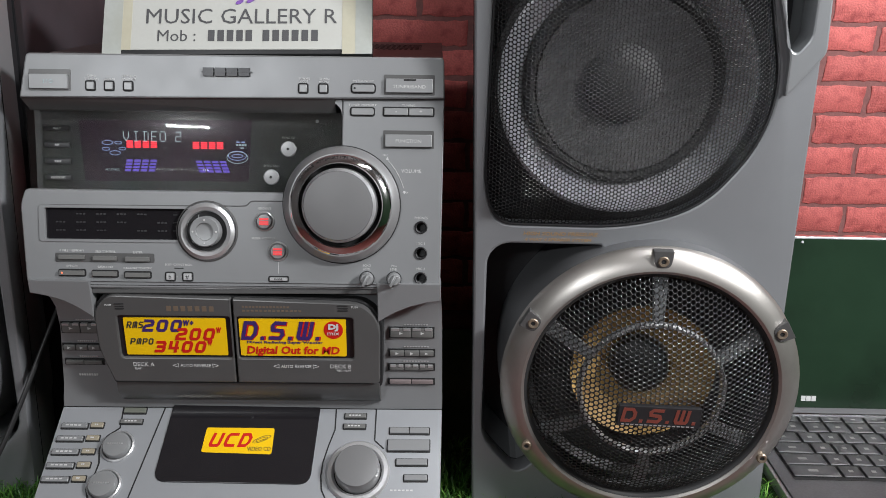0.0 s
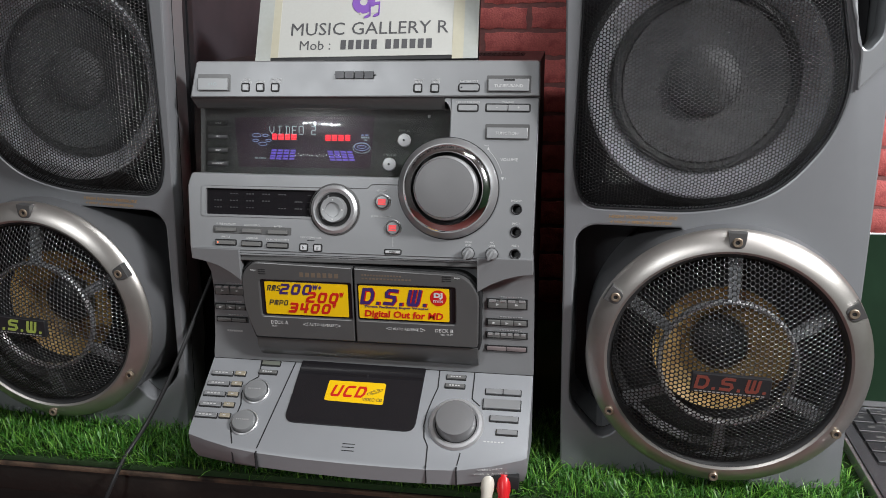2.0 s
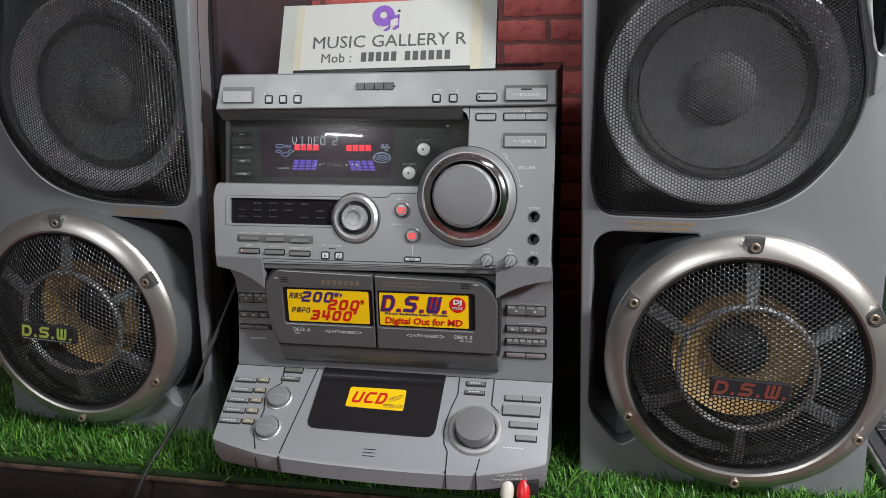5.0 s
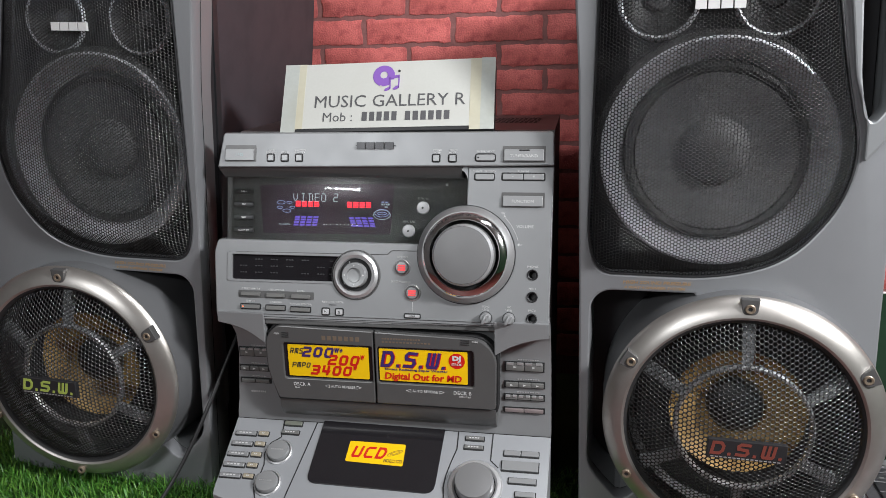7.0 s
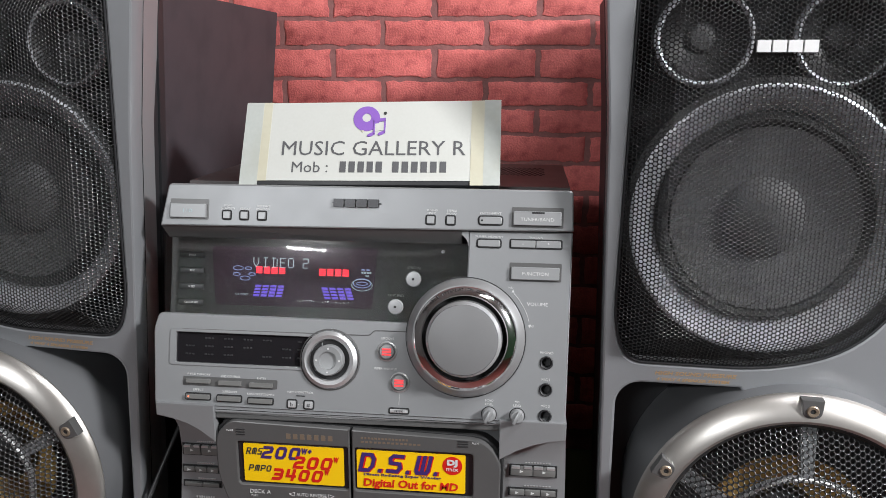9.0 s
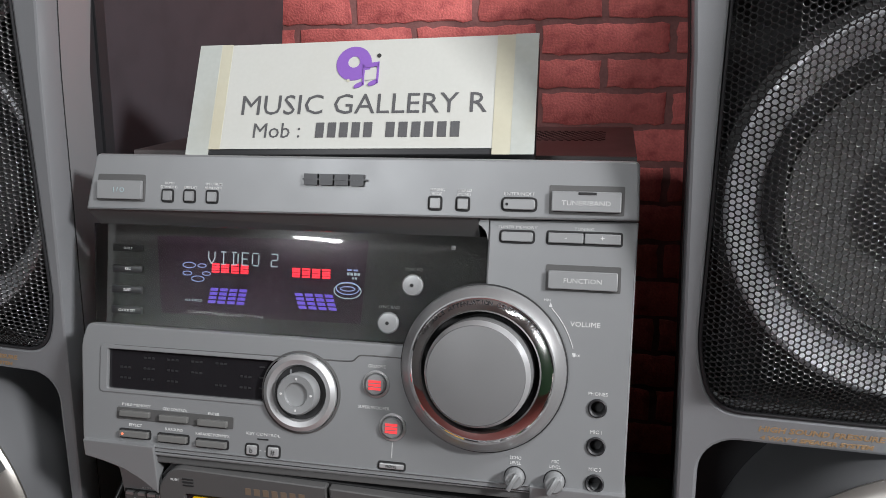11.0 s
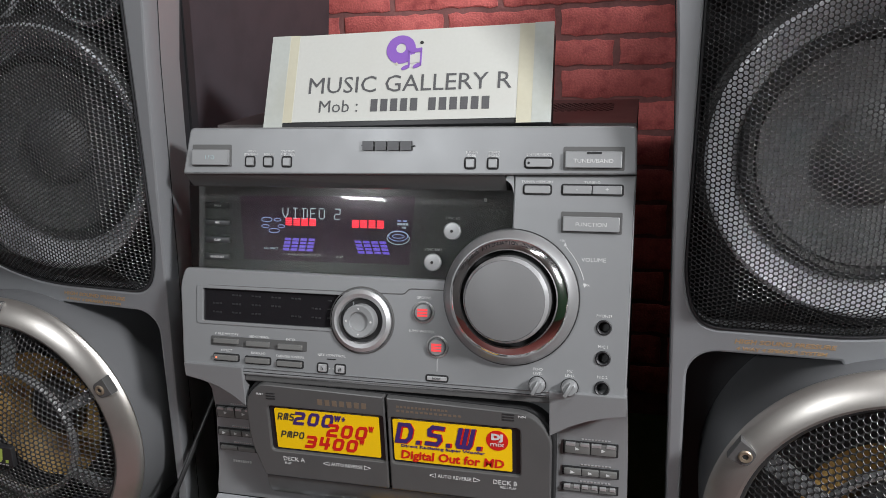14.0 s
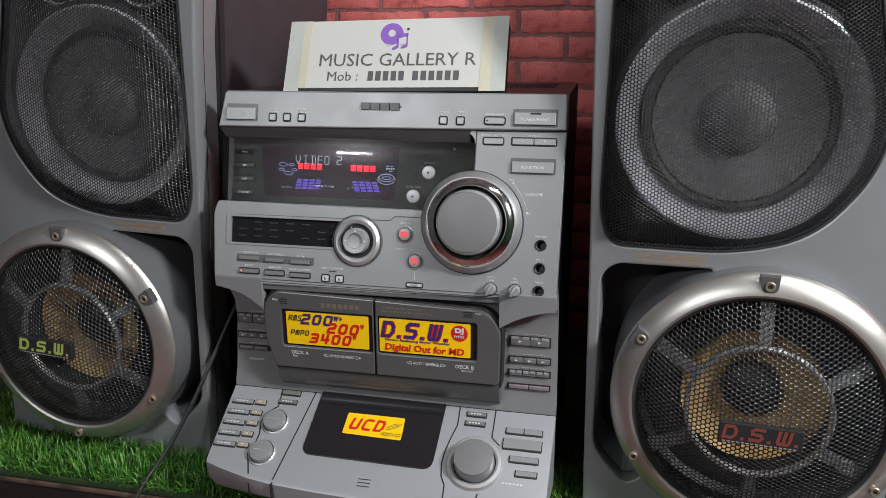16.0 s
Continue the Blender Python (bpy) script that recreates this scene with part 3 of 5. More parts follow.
emb = part("emblem", bars(-0.0245, 0.0065, 0.3318, 0.3372, 4, -0.0016, 0.0004, 0.12), EMBLEM, top, "dark raised maker's emblem", FACE @ shift(0, S, 0))
for (u0, u1) in ((-0.0252, 0.0072),):
    part("emblem_edge", bars(u0, u1, 0.3342, 0.3349, 1, -0.0018, 0.0002, 0.0), EMBLEM, emb, "", FACE @ shift(0, S, 0))
k = face_button(0.0722, 0.0868, 0.3228, 0.3276, BUTTON, 0.0013, S, 0.0016, parent=top)
part("button_led", lathe([(0.0007, 0), (0.0006, 0.0003), (0, 0.0003)], 10), GAP, k, "", on_face(0.0740, 0.3252, S - 0.0013))
face_word("ENTER/NEXT", 0.0795, 0.3293, 0.0014, 0.0138, S, parent=top)
part("button_recess", plate(rect(0.0930, 0.1262, 0.3212, 0.3343, 0.0008), (), S - 0.0003, 0.0), SILVER_DARK, top, "", FACE)
k = face_button(0.0942, 0.1248, 0.3226, 0.3316, BUTTON, 0.0024, S, parent=top, name="band_button", label="wide silver tuner band button")
part("button_led", block(0.106, 0.114, S - 0.0026, S - 0.002, 0.3301, 0.3313), GAP, k, "", FACE)
face_word("TUNER/BAND", 0.1095, 0.3254, 0.0021, 0.0215, S - 0.0024, LETTER, k)
face_button(0.0714, 0.0860, 0.3083, 0.3127, BUTTON, 0.0012, 0.0, 0.0012)
face_word("TUNER MEMORY", 0.0787, 0.3143, 0.0013, 0.0185)
face_word("TUNING", 0.1090, 0.3143, 0.0013, 0.0088)
for x0, x1, s in ((0.0930, 0.1088, "-"), (0.1093, 0.1252, "+")):
    k = face_button(x0, x1, 0.3084, 0.3130, BUTTON, 0.0012, 0.0, 0.0005)
    face_word(s, (x0 + x1) / 2, 0.3098, 0.0026, 0, -0.0012, LETTER, k)
part("button_recess", plate(rect(0.0925, 0.1260, 0.2866, 0.2985, 0.0008), (), -0.0003, 0.002), SILVER_DARK, panel, "", FACE)
k = face_button(0.0937, 0.1246, 0.2876, 0.2958, BUTTON, 0.0024, 0.0, name="function_button", label="wide silver function button")
face_word("FUNCTION", 0.1092, 0.2905, 0.0021, 0.0168, -0.0024, LETTER, k)

# lower panel controls
part("equaliser_surround", plate(rect(-0.1362, -0.030, 0.2222, 0.2470, 0.0025), [rect(-0.1318, -0.03, 0.2242, 0.2448, 0.001)], -0.0006, 0.002, 0.0004), SILVER, panel, "", FACE)
eq = part("equaliser_window", plate(rect(-0.133, -0.030, 0.2237, 0.2453, 0.001), (), 0.0015, 0.006), GLOSS, panel, "black gloss equaliser window", FACE)
for row, z in enumerate((0.2405, 0.2350, 0.2295)):
    for col in range(6):
        if (row + col) % 5:
            part("faint_mark", bars(-0.1255 + col * 0.0135, -0.1185 + col * 0.0135, z, z + 0.001, 3, 0.0012, 0.0016), FAINT, eq, "", FACE)
for z in (0.2405, 0.2352, 0.2298):
    part("indicator", block(-0.0475, -0.0448, 0.0012, 0.0016, z, z + 0.0008), GAP, eq, "", FACE)
DC = (-0.0246, 0.2304)
part("dial_collar", lathe([(0.0205, -0.002), (0.0205, 0.0006), (0.0196, 0.001)], 56), SILVER_DARK, panel, "", on_face(*DC))
dial = part("dial_ring", lathe([(0.0190, -0.001), (0.0188, 0.0022), (0.0165, 0.0036), (0.0140, 0.0026), (0.0130, 0.0)], 56), SATIN, panel, "satin metal ring round the cursor dial", on_face(*DC))
part("dial_well", lathe([(0.0134, 0.0008), (0.0100, 0.0002), (0, 0.0002)], 48), GAP, dial, "", on_face(*DC))
dk = part("dial_knob", lathe([(0.0102, 0.0), (0.0102, 0.0055), (0.0094, 0.0068), (0.0060, 0.0066), (0.0056, 0.0052), (0, 0.0048)], 48), BUTTON, dial, "grey cursor knob with dished centre", on_face(*DC))
for a, s in ((90, "a"), (270, "v"), (180, "<"), (0, ">")):
    part("cursor_mark", lathe([(0.0007, 0), (0.0006, 0.0002), (0, 0.0002)], 6), LETTER, dk, "", on_face(DC[0] + 0.0077 * math.cos(radians(a)), DC[1] + 0.0077 * math.sin(radians(a)), -0.0068))
part("button_recess", plate(rect(-0.1258, -0.0600, 0.2088, 0.2150, 0.001), (), -0.0003, 0.002, 0.0002), SILVER_DARK, panel, "", FACE)
for x0, x1, v0, v1, word in ((-0.1232, -0.1062, 0.2106, 0.2136, "P FILE MEMORY"), (-0.1005, -0.0847, 0.2100, 0.2131, "GEQ CONTROL"), (-0.0790, -0.0629, 0.2096, 0.2127, "ENTER"),
                             (-0.1230, -0.1066, 0.2000, 0.2032, "EFFECT"), (-0.1010, -0.0849, 0.1995, 0.2028, "SURROUND"), (-0.0795, -0.0630, 0.1990, 0.2021, "KARAOKE PON/MPX")):
    k = face_button(x0, x1, v0, v1, BUTTON_DARK, 0.0022, 0.0, 0.0005)
    face_word(word, (x0 + x1) / 2, v1 + 0.0022, 0.0014, min(0.0205, 0.00125 * len(word)))
    if word == "EFFECT":
        part("button_led", lathe([(0.0007, 0), (0.0006, 0.0003), (0, 0.0004)], 10), GLOW_ORANGE, k, "small lit orange indicator", on_face(-0.1208, 0.2017, -0.0023))
part("indicator", block(-0.0468, -0.0408, -0.0003, 0.001, 0.2050, 0.2056), GAP, panel, "", FACE)
face_word("KEY CONTROL", -0.0438, 0.2070, 0.0014, 0.0180)
for x0, x1, s in ((-0.0522, -0.0468, "b"), (-0.0408, -0.0352, "#")):
    k = face_button(x0, x1, 0.1974, 0.2020, SATIN, 0.0012, 0.0, 0.0008)
    face_word(s, (x0 + x1) / 2, 0.1984, 0.0026, 0, -0.0013, BLACK_INK, k)
face_word("-", -0.0450, 0.1988, 0.0022)
face_word("-", -0.0425, 0.1988, 0.0022)
for u, v, word, wu in ((0.0137, 0.2374, "GROOVE", 0.0137), (0.0226, 0.2174, "SUPER WOOFER", 0.0128)):
    k = part("lit_button", lathe([(0.0050, 0), (0.0050, 0.0018), (0.0044, 0.0026), (0, 0.0028)], 32), BUTTON, panel, "round silver button with lit red lines", on_face(u, v))
    part("button_ring", lathe([(0.0066, -0.001), (0.0066, 0.0006), (0.0058, 0.0010), (0.0052, 0.0004)], 36), SATIN, k, "", on_face(u, v))
    for i in range(3):
        part("red_line", block(-0.0030, 0.0030, -0.0030, -0.0024, -0.0024 + i * 0.0017, -0.0012 + i * 0.0017), GLOW_LAMP, k, "", on_face(u, v))
    face_word(word, wu, v + 0.0078, 0.0015)
part("link_line", block(0.0225, 0.0228, -0.0002, 0.0003, 0.2025, 0.2100), LETTER, panel, "", FACE)
k = face_button(0.0168, 0.0288, 0.1975, 0.1999, SATIN, 0.0012, 0.0, 0.0006)
face_word("MODE", 0.0228, 0.1981, 0.0013, 0, -0.0013, BLACK_INK, k)
for v, word in ((0.2345, "PHONES"), (0.2172, "MIC 1"), (0.2002, "MIC 2")):
    k = part("jack_socket", lathe([(0.0043, -0.001), (0.0043, 0.0006), (0.0037, 0.0012), (0.0030, 0.0006), (0.0028, -0.006), (0, -0.006)], 28), BLACK, panel, "black jack socket", on_face(0.118, v))
    face_word(word, 0.118, v + 0.0056, 0.0016)
for u, word in ((0.0819, "ECHO"), (0.1001, "MIC")):
    k = part("level_knob", lathe([(0.0046, 0), (0.0044, 0.005), (0.0036, 0.0062), (0, 0.0064)], 24), BUTTON, panel, "small pointed level knob", on_face(u, 0.1996))
    part("knob_pointer", block(-0.0012, 0.0012, -0.0085, -0.004, -0.0050, 0.0040, 0.0008), BUTTON, k, "", on_face(u, 0.1996) @ pose(0, 0, 0, 0, 28, 0))
    part("knob_shadow_gap", lathe([(0.0051, -0.001), (0.0051, 0.0003), (0.0045, 0.0003)], 24), GAP, k, "", on_face(u, 0.1996))
    face_word(word, u, 0.2078, 0.0014)
    face_word("LEVEL", u, 0.2054, 0.0014)
    face_word("MIN", u - 0.0072, 0.1954, 0.0009)
    face_word("MAX", u + 0.0066, 0.1950, 0.0009)

# waist with the tape decks
bm = bmesh.new()
waist = [(0.0465, 0.1905), (0.0520, 0.1850), (0.0580, 0.1760), (0.0605, 0.1660), (0.0610, 0.1500), (0.0610, 0.1050), (0.0590, 0.0940), (0.0585, 0.0880), (0.0900, 0.0880), (0.0900, 0.1905)]
halves = ((-0.1432, 0.1306), (-0.1410, 0.1310), (-0.1385, 0.1322), (-0.1360, 0.1328), (-0.1352, 0.1332), (-0.1390, 0.1338), (-0.1400, 0.1340), (-0.1402, 0.1340), (-0.1390, 0.1315), (-0.1390, 0.1306))
L = [bm.verts.new((h[0], y, z)) for (y, z), h in zip(waist, halves)]
R = [bm.verts.new((h[1], y, z)) for (y, z), h in zip(waist, halves)]
for i in range(len(L)):
    j = (i + 1) % len(L)
    bm.faces.new((L[i], L[j], R[j], R[i]))
bm.faces.new(L), bm.faces.new(R[::-1])
waist_ob = part("waist", bm, SILVER, stereo, "dark grey recessed waist of the stereo")
for low in ([(0.1318, 0.1793), (0.1215, 0.1775), (0.1108, 0.1745), (0.1005, 0.1700), (0.0890, 0.1630)], [(-0.1439, 0.1822), (-0.1330, 0.1800), (-0.1219, 0.1765), (-0.1130, 0.1715), (-0.1030, 0.1640)]):
    wing = low + [(low[-1][0], 0.1912), (low[0][0], 0.1912)]
    part("waist_wing", plate(wing if low[0][0] < 0 else wing[::-1], (), 0.0452, 0.0580, 0.0006), SILVER, waist_ob)
doors = rounded([(-0.1035, 0.1700), (-0.0935, 0.1815), (0.0790, 0.1768), (0.0912, 0.1640), (0.0905, 0.1120), (-0.0950, 0.1130), (-0.1035, 0.1400)], [0.006, 0.006, 0.008, 0.008, 0.004, 0.003, 0.01])
deck = part("deck_bezel", plate([(x * 1.012 - 0.0001, (z - 0.146) * 1.025 + 0.146) for x, z in doors], (), 0.0492, 0.066, 0.0006), GAP, stereo, "dark grey twin cassette deck in a black groove")
for tl in (1, 0):
    if tl:
        out = rounded([(-0.0945, 0.1160), (-0.0103, 0.1160), (-0.0103, 0.1792), (-0.0930, 0.1812), (-0.1028, 0.1695), (-0.1028, 0.1400)], [0.002, 0.0008, 0.0008, 0.006, 0.006, 0.010])
    else:
        out = rounded([(-0.0088, 0.1160), (0.0898, 0.1160), (0.0905, 0.1630), (0.0785, 0.1764), (-0.0088, 0.1790)], [0.0008, 0.003, 0.009, 0.009, 0.0008])
    wx0, wx1 = (-0.0880, -0.0112) if tl else (-0.0072, 0.0722)
    d = part("cassette_door", plate(out, [rect(wx0, wx1, 0.1348, 0.1662, 0.0025)], 0.0448, 0.055, 0.0009), SILVER_DARK, deck, "cassette door with yellow sticker in its window")
    part("door_window", plate(rect(wx0 - 0.001, wx1 + 0.001, 0.1338, 0.1672), (), 0.0468, 0.052), GLOSS, d)
    sx0, sx1 = (-0.0842, -0.0147) if tl else (-0.0058, 0.0672)
    st = part("sticker", plate(rect(sx0, sx1, 0.1366, 0.1644, 0.001), (), 0.0460, 0.0466), YELLOW, d, "bright yellow sticker with red and blue print")
    ys = 0.0458

    def ink(text, x, z, h, mat, w=0.0, shear=0.25, bold=0.0004, holder=st):
        return part("sticker_text", lettering(text, h, w, 0.0001, bold, shear), mat, holder, "", shift(x, ys, z))

    def square_ink(text, x, z, h, mat, w, pen, shear=0.25, holder=st):
        return part("sticker_text", square_lettering(text, h, w, pen, shear), mat, holder, "", shift(x, ys, z))

    if tl:
        square_ink("RMS", -0.0770, 0.1566, 0.0050, BLACK_INK, 0.0110, 0.0008)
        square_ink("200", -0.0592, 0.1540, 0.0092, BLUE_INK, 0.0262, 0.0021, 0.3)
        ink("W +", -0.0400, 0.1592, 0.0034, BLUE_INK, 0.0070)
        square_ink("200", -0.0373, 0.1478, 0.0092, RED_INK, 0.0262, 0.0021, 0.3)
        ink("W", -0.0196, 0.1540, 0.0034, RED_INK, 0.0035)
        square_ink("PMPO", -0.0735, 0.1444, 0.0046, BLACK_INK, 0.0155, 0.0008)
        square_ink("3400", -0.0482, 0.1384, 0.0088, RED_INK, 0.0345, 0.0021, 0.3)
        ink("W", -0.0262, 0.1446, 0.0034, RED_INK, 0.0035)
        part("door_text", lettering("DECK A", 0.0029, 0.0145), LETTER, d, "", shift(-0.0732, 0.0446, 0.1283))
        part("door_text", lettering("PLAY", 0.0014), LETTER, d, "", shift(-0.0775, 0.0446, 0.1258))
        part("model_mark", bars(-0.0535, -0.0200, 0.1700, 0.1738, 7), DULL_GOLD, d, "gold model lettering", shift(0, 0.0448, 0))
        px = -0.0925
    else:
        square_ink("D.S.W.", 0.0222, 0.1484, 0.0140, RED_INK, 0.0535, 0.0031, 0.22)
        part("sticker_text", square_lettering("D.S.W.", 0.0140, 0.0535, 0.0026, 0.22), BLUE_INK, st, "", shift(0.0216, ys - 0.0001, 0.1487))
        ink("Direct Radiating Super Woofer", 0.0250, 0.1462, 0.0017, BLUE_INK, 0.0520, 0.0, 0.00005)
        ink("Digital Out for MD", 0.0305, 0.1384, 0.0054, RED_INK, 0.0640, 0.12, 0.00022)
        disc = part("sticker_disc", plate(circle(0.0585, 0.1565, 0.0066, 32), (), 0.0458, 0.0462), RED_INK, st)
        part("sticker_text", lettering("DJ", 0.0036, 0.0070, 0.0001, 0.0003), LETTER, disc, "", shift(0.0585, 0.0456, 0.1572))
        part("sticker_text", lettering("mix", 0.0030, 0.0082, 0.0001, 0.0), LETTER, disc, "", shift(0.0585, 0.0456, 0.1528))
        part("door_text", lettering("DECK B", 0.0029, 0.0145), LETTER, d, "", shift(0.0630, 0.0446, 0.1280))
        part("door_text", lettering("REC / PLAY", 0.0014), LETTER, d, "", shift(0.0650, 0.0446, 0.1255))
        for z in (0.1702, 0.1730):
            part("door_text", bars(-0.0025, 0.0390 - (z - 0.17) * 3, z, z + 0.0013, 14), DULL_GOLD, d, "", shift(0, 0.0448, 0))
        px = 0.0735
    ax = -0.0375 if tl else 0.0320
    part("door_text", lettering("AUTO REVERSE", 0.0023, 0.0210), LETTER, d, "", shift(ax, 0.0446, 0.1280))
    for q in (-1, 1):
        tip = [(ax + q * 0.0118, 0, 0.1277), (ax + q * 0.0118, 0, 0.1305), (ax + q * 0.0158, 0, 0.1291), (ax + q * 0.0118, 0, 0.1277)]
        for p0, p1 in zip(tip, tip[1:]):
            part("arrow_mark", tube([p0, p1], 0.00015, 4), LETTER, d, "", shift(0, 0.0447, 0))
    part("push_text", lettering("PUSH", 0.0013), LETTER, d, "", shift(px, 0.0446, 0.1735))
    for i in range(3):
        part("grip_line", block(px + (0.0045 if tl else -0.0115), px + (0.0105 if tl else -0.0045), 0.0444, 0.0452, 0.1712 + i * 0.0018, 0.1718 + i * 0.0018), GAP, d)
bm = bmesh.new()
lip = [(0.0478, 0.1140), (0.0485, 0.1060), (0.0530, 0.0985), (0.0580, 0.0945), (0.0640, 0.0945), (0.0640, 0.1140)]
A = [bm.verts.new((-0.0950, y, z)) for y, z in lip]
B = [bm.verts.new((0.0895, y, z)) for y, z in lip]
for i in range(len(lip)):
    j = (i + 1) % len(lip)
    bm.faces.new((A[i], A[j], B[j], B[i]))
bm.faces.new(A), bm.faces.new(B[::-1])
part("deck_sill", bm, SILVER_DARK, deck)


def key_row(x0, x1, z0, z1, n, y, mat=BUTTON_DARK, mark=True):
    w = (x1 - x0) / n
    part("key_slot", block(x0 - 0.0010, x1 + 0.0010, y - 0.0002, y + 0.004, z0 - 0.0010, z1 + 0.0010), GAP, waist_ob)
    for i in range(n):
        k = part("deck_key", block(x0 + i * w + 0.0002, x0 + (i + 1) * w - 0.0002, y - 0.0018, y + 0.002, z0, z1, 0.0005), mat, waist_ob)
        if z1 - z0 > 0.0055 or n == 3 and z0 < 0.122:
            part("key_tab", block(x0 + i * w + 0.0008, x0 + i * w + w * 0.42, y - 0.0022, y + 0.001, z1 - 0.0012, z1 + 0.0003), SATIN, k)
            part("key_tab", block(x0 + i * w + w * 0.62, x0 + (i + 1) * w - 0.0008, y - 0.0022, y + 0.001, z1 - 0.0012, z1 + 0.0003), SATIN, k)
        if mark:
            cx = x0 + (i + 0.5) * w
            part("key_mark", plate([(cx - 0.0012, (z0 + z1) / 2 - 0.001), (cx + 0.0012, (z0 + z1) / 2), (cx - 0.0012, (z0 + z1) / 2 + 0.001)][::1 if i else -1], (), y - 0.0020, y - 0.0016), LETTER, k)


for x0, x1, z0, z1, n, mk in ((-0.1335, -0.1075, 0.1465, 0.1535, 2, True), (-0.1345, -0.1085, 0.1330, 0.1368, 3, True), (-0.1345, -0.1085, 0.1218, 0.1248, 2, False),
                              (0.0965, 0.1268, 0.1452, 0.1518, 2, True), (0.0962, 0.1275, 0.1306, 0.1346, 3, True), (0.0958, 0.1275, 0.1196, 0.1232, 3, False)):
    key_row(x0, x1, z0, z1, n, 0.0605, BUTTON_DARK, mk)
    part("key_text", bars(x0 + 0.010, x1 - 0.003, z1 + 0.0022, z1 + 0.0028, 9, 0.0604, 0.0610), SATIN, waist_ob)
key_row(0.0957, 0.1275, 0.1082, 0.1113, 2, 0.0605, material("mauve_key", (0.23, 0.19, 0.19), 0.4, 0.2), False)
part("noise_mark", bars(-0.1270, -0.1130, 0.1120, 0.1135, 8, 0.0606, 0.0612), LETTER, waist_ob)

# sloping control platform
crease = [(-0.1402, -0.0130), (-0.1250, -0.0172), (-0.1010, -0.0224), (-0.0797, -0.0250), (-0.045, -0.0270), (-0.0076, -0.0280), (0.0300, -0.0282), (0.0582, -0.0278), (0.0797, -0.0268), (0.1060, -0.0215), (0.1285, -0.0147), (0.1325, -0.0125)]
outline = [(-0.1402, 0.0540)] + crease + [(0.1338, 0.0540)]
bm = bmesh.new()
r0 = [bm.verts.new(PLAT @ Vector((u, w, 0))) for u, w in outline]
r1, r2, r3 = [], [], []
for (u, w), v in zip(outline, r0):
    p = v.co
    edge = w < 0.05
    r1.append(bm.verts.new((u, p.y - (0.0022 if edge else 0), p.z - (0.0030 if edge else 0.02))))
    r2.append(bm.verts.new((u, p.y - (0.0005 if edge else 0), p.z - (0.0165 if edge else 0.06))))
    r3.append(bm.verts.new((u * 0.985, p.y + (0.006 if edge else 0), 0.0225)))
for a, b in ((r0, r1), (r1, r2), (r2, r3)):
    for i in range(len(a)):
        j = (i + 1) % len(a)
        bm.faces.new((a[i], a[j], b[j], b[i]))
bm.faces.new(r0), bm.faces.new(r3[::-1])
plat = part("control_platform", bm, PLATFORM, stereo, "sloping silver control platform with rounded front lip")


def groove(points, parent=plat):
    bm = bmesh.new()
    for (a, b) in zip(points, points[1:]):
        a, b = Vector((*a, 0)), Vector((*b, 0))
        n = Vector((-(b - a).y, (b - a).x, 0)).normalized() * 0.0005
        f = [bm.verts.new(p + Vector((0, 0, 0.0002))) for p in (a + n, b + n, b - n, a - n)]
        g = [bm.verts.new(p - Vector((0, 0, 0.001))) for p in (a + n, b + n, b - n, a - n)]
        bm.faces.new(f), bm.faces.new(g[::-1])
        for i in range(4):
            bm.faces.new((f[i], f[(i + 1) % 4], g[(i + 1) % 4], g[i]))
    return part("panel_gap", bm, GAP, parent, "", PLAT)


groove([(-0.0668, 0.054), (-0.0797, -0.0252)])
groove([(-0.0968, 0.054), (-0.0955, 0.038), (-0.103, 0.032), (-0.106, 0.022), (-0.1035, 0.012), (-0.1045, 0.002), (-0.1075, -0.006), (-0.1045, -0.0135), (-0.1010, -0.0226)])
groove([(0.0571, 0.054), (0.0575, 0.038), (0.0540, 0.026), (0.0512, 0.014), (0.0505, 0.004), (0.0520, -0.006), (0.0556, -0.0130), (0.0563, -0.0280)])
groove([(0.0862, 0.054), (0.0862, 0.030), (0.0930, 0.024)])
groove([(0.0815, -0.0165), (0.0800, -0.0268)])
for x in (-0.0797, 0.0563, 0.0797, -0.1010):
    y0 = 0.0126 + math.cos(radians(33.6)) * -0.0262
    part("lip_gap", block(x - 0.0005, x + 0.0005, y0 - 0.0035 if abs(x) < 0.09 else y0 + 0.0015, y0 + 0.004, 0.0275, 0.0425), GAP, plat)
lid = part("disc_lid", plate(rounded([(-0.0610, 0.0560), (-0.0637, -0.0012), (0.0437, -0.0024), (0.0456, 0.0550)], [0.001, 0.009, 0.009, 0.001], 7), (), -0.0010, 0.001, 0.0005, True), GLOSS, plat, "black gloss disc tray lid", PLAT)
st = part("sticker", plate(rounded([(-0.0336, 0.0385), (-0.0345, 0.0200), (0.0148, 0.0188), (0.0146, 0.0384)], 0.0018), (), -0.0011, -0.0007, 0, True), YELLOW, lid, "yellow sticker with red disc lettering", PLAT)
FLAT = pose(0, 0, 0, -90)
part("sticker_text", square_lettering("UCD", 0.0104, 0.0285, 0.0021, 0.3), RED_INK, st, "", on_plat(-0.0165, 0.0240, 0.0012) @ FLAT)
part("sticker_text", lettering("VIDEO CD", 0.0029, 0.0165), BLACK_INK, st, "", on_plat(0.0055, 0.0214, 0.0012) @ FLAT)
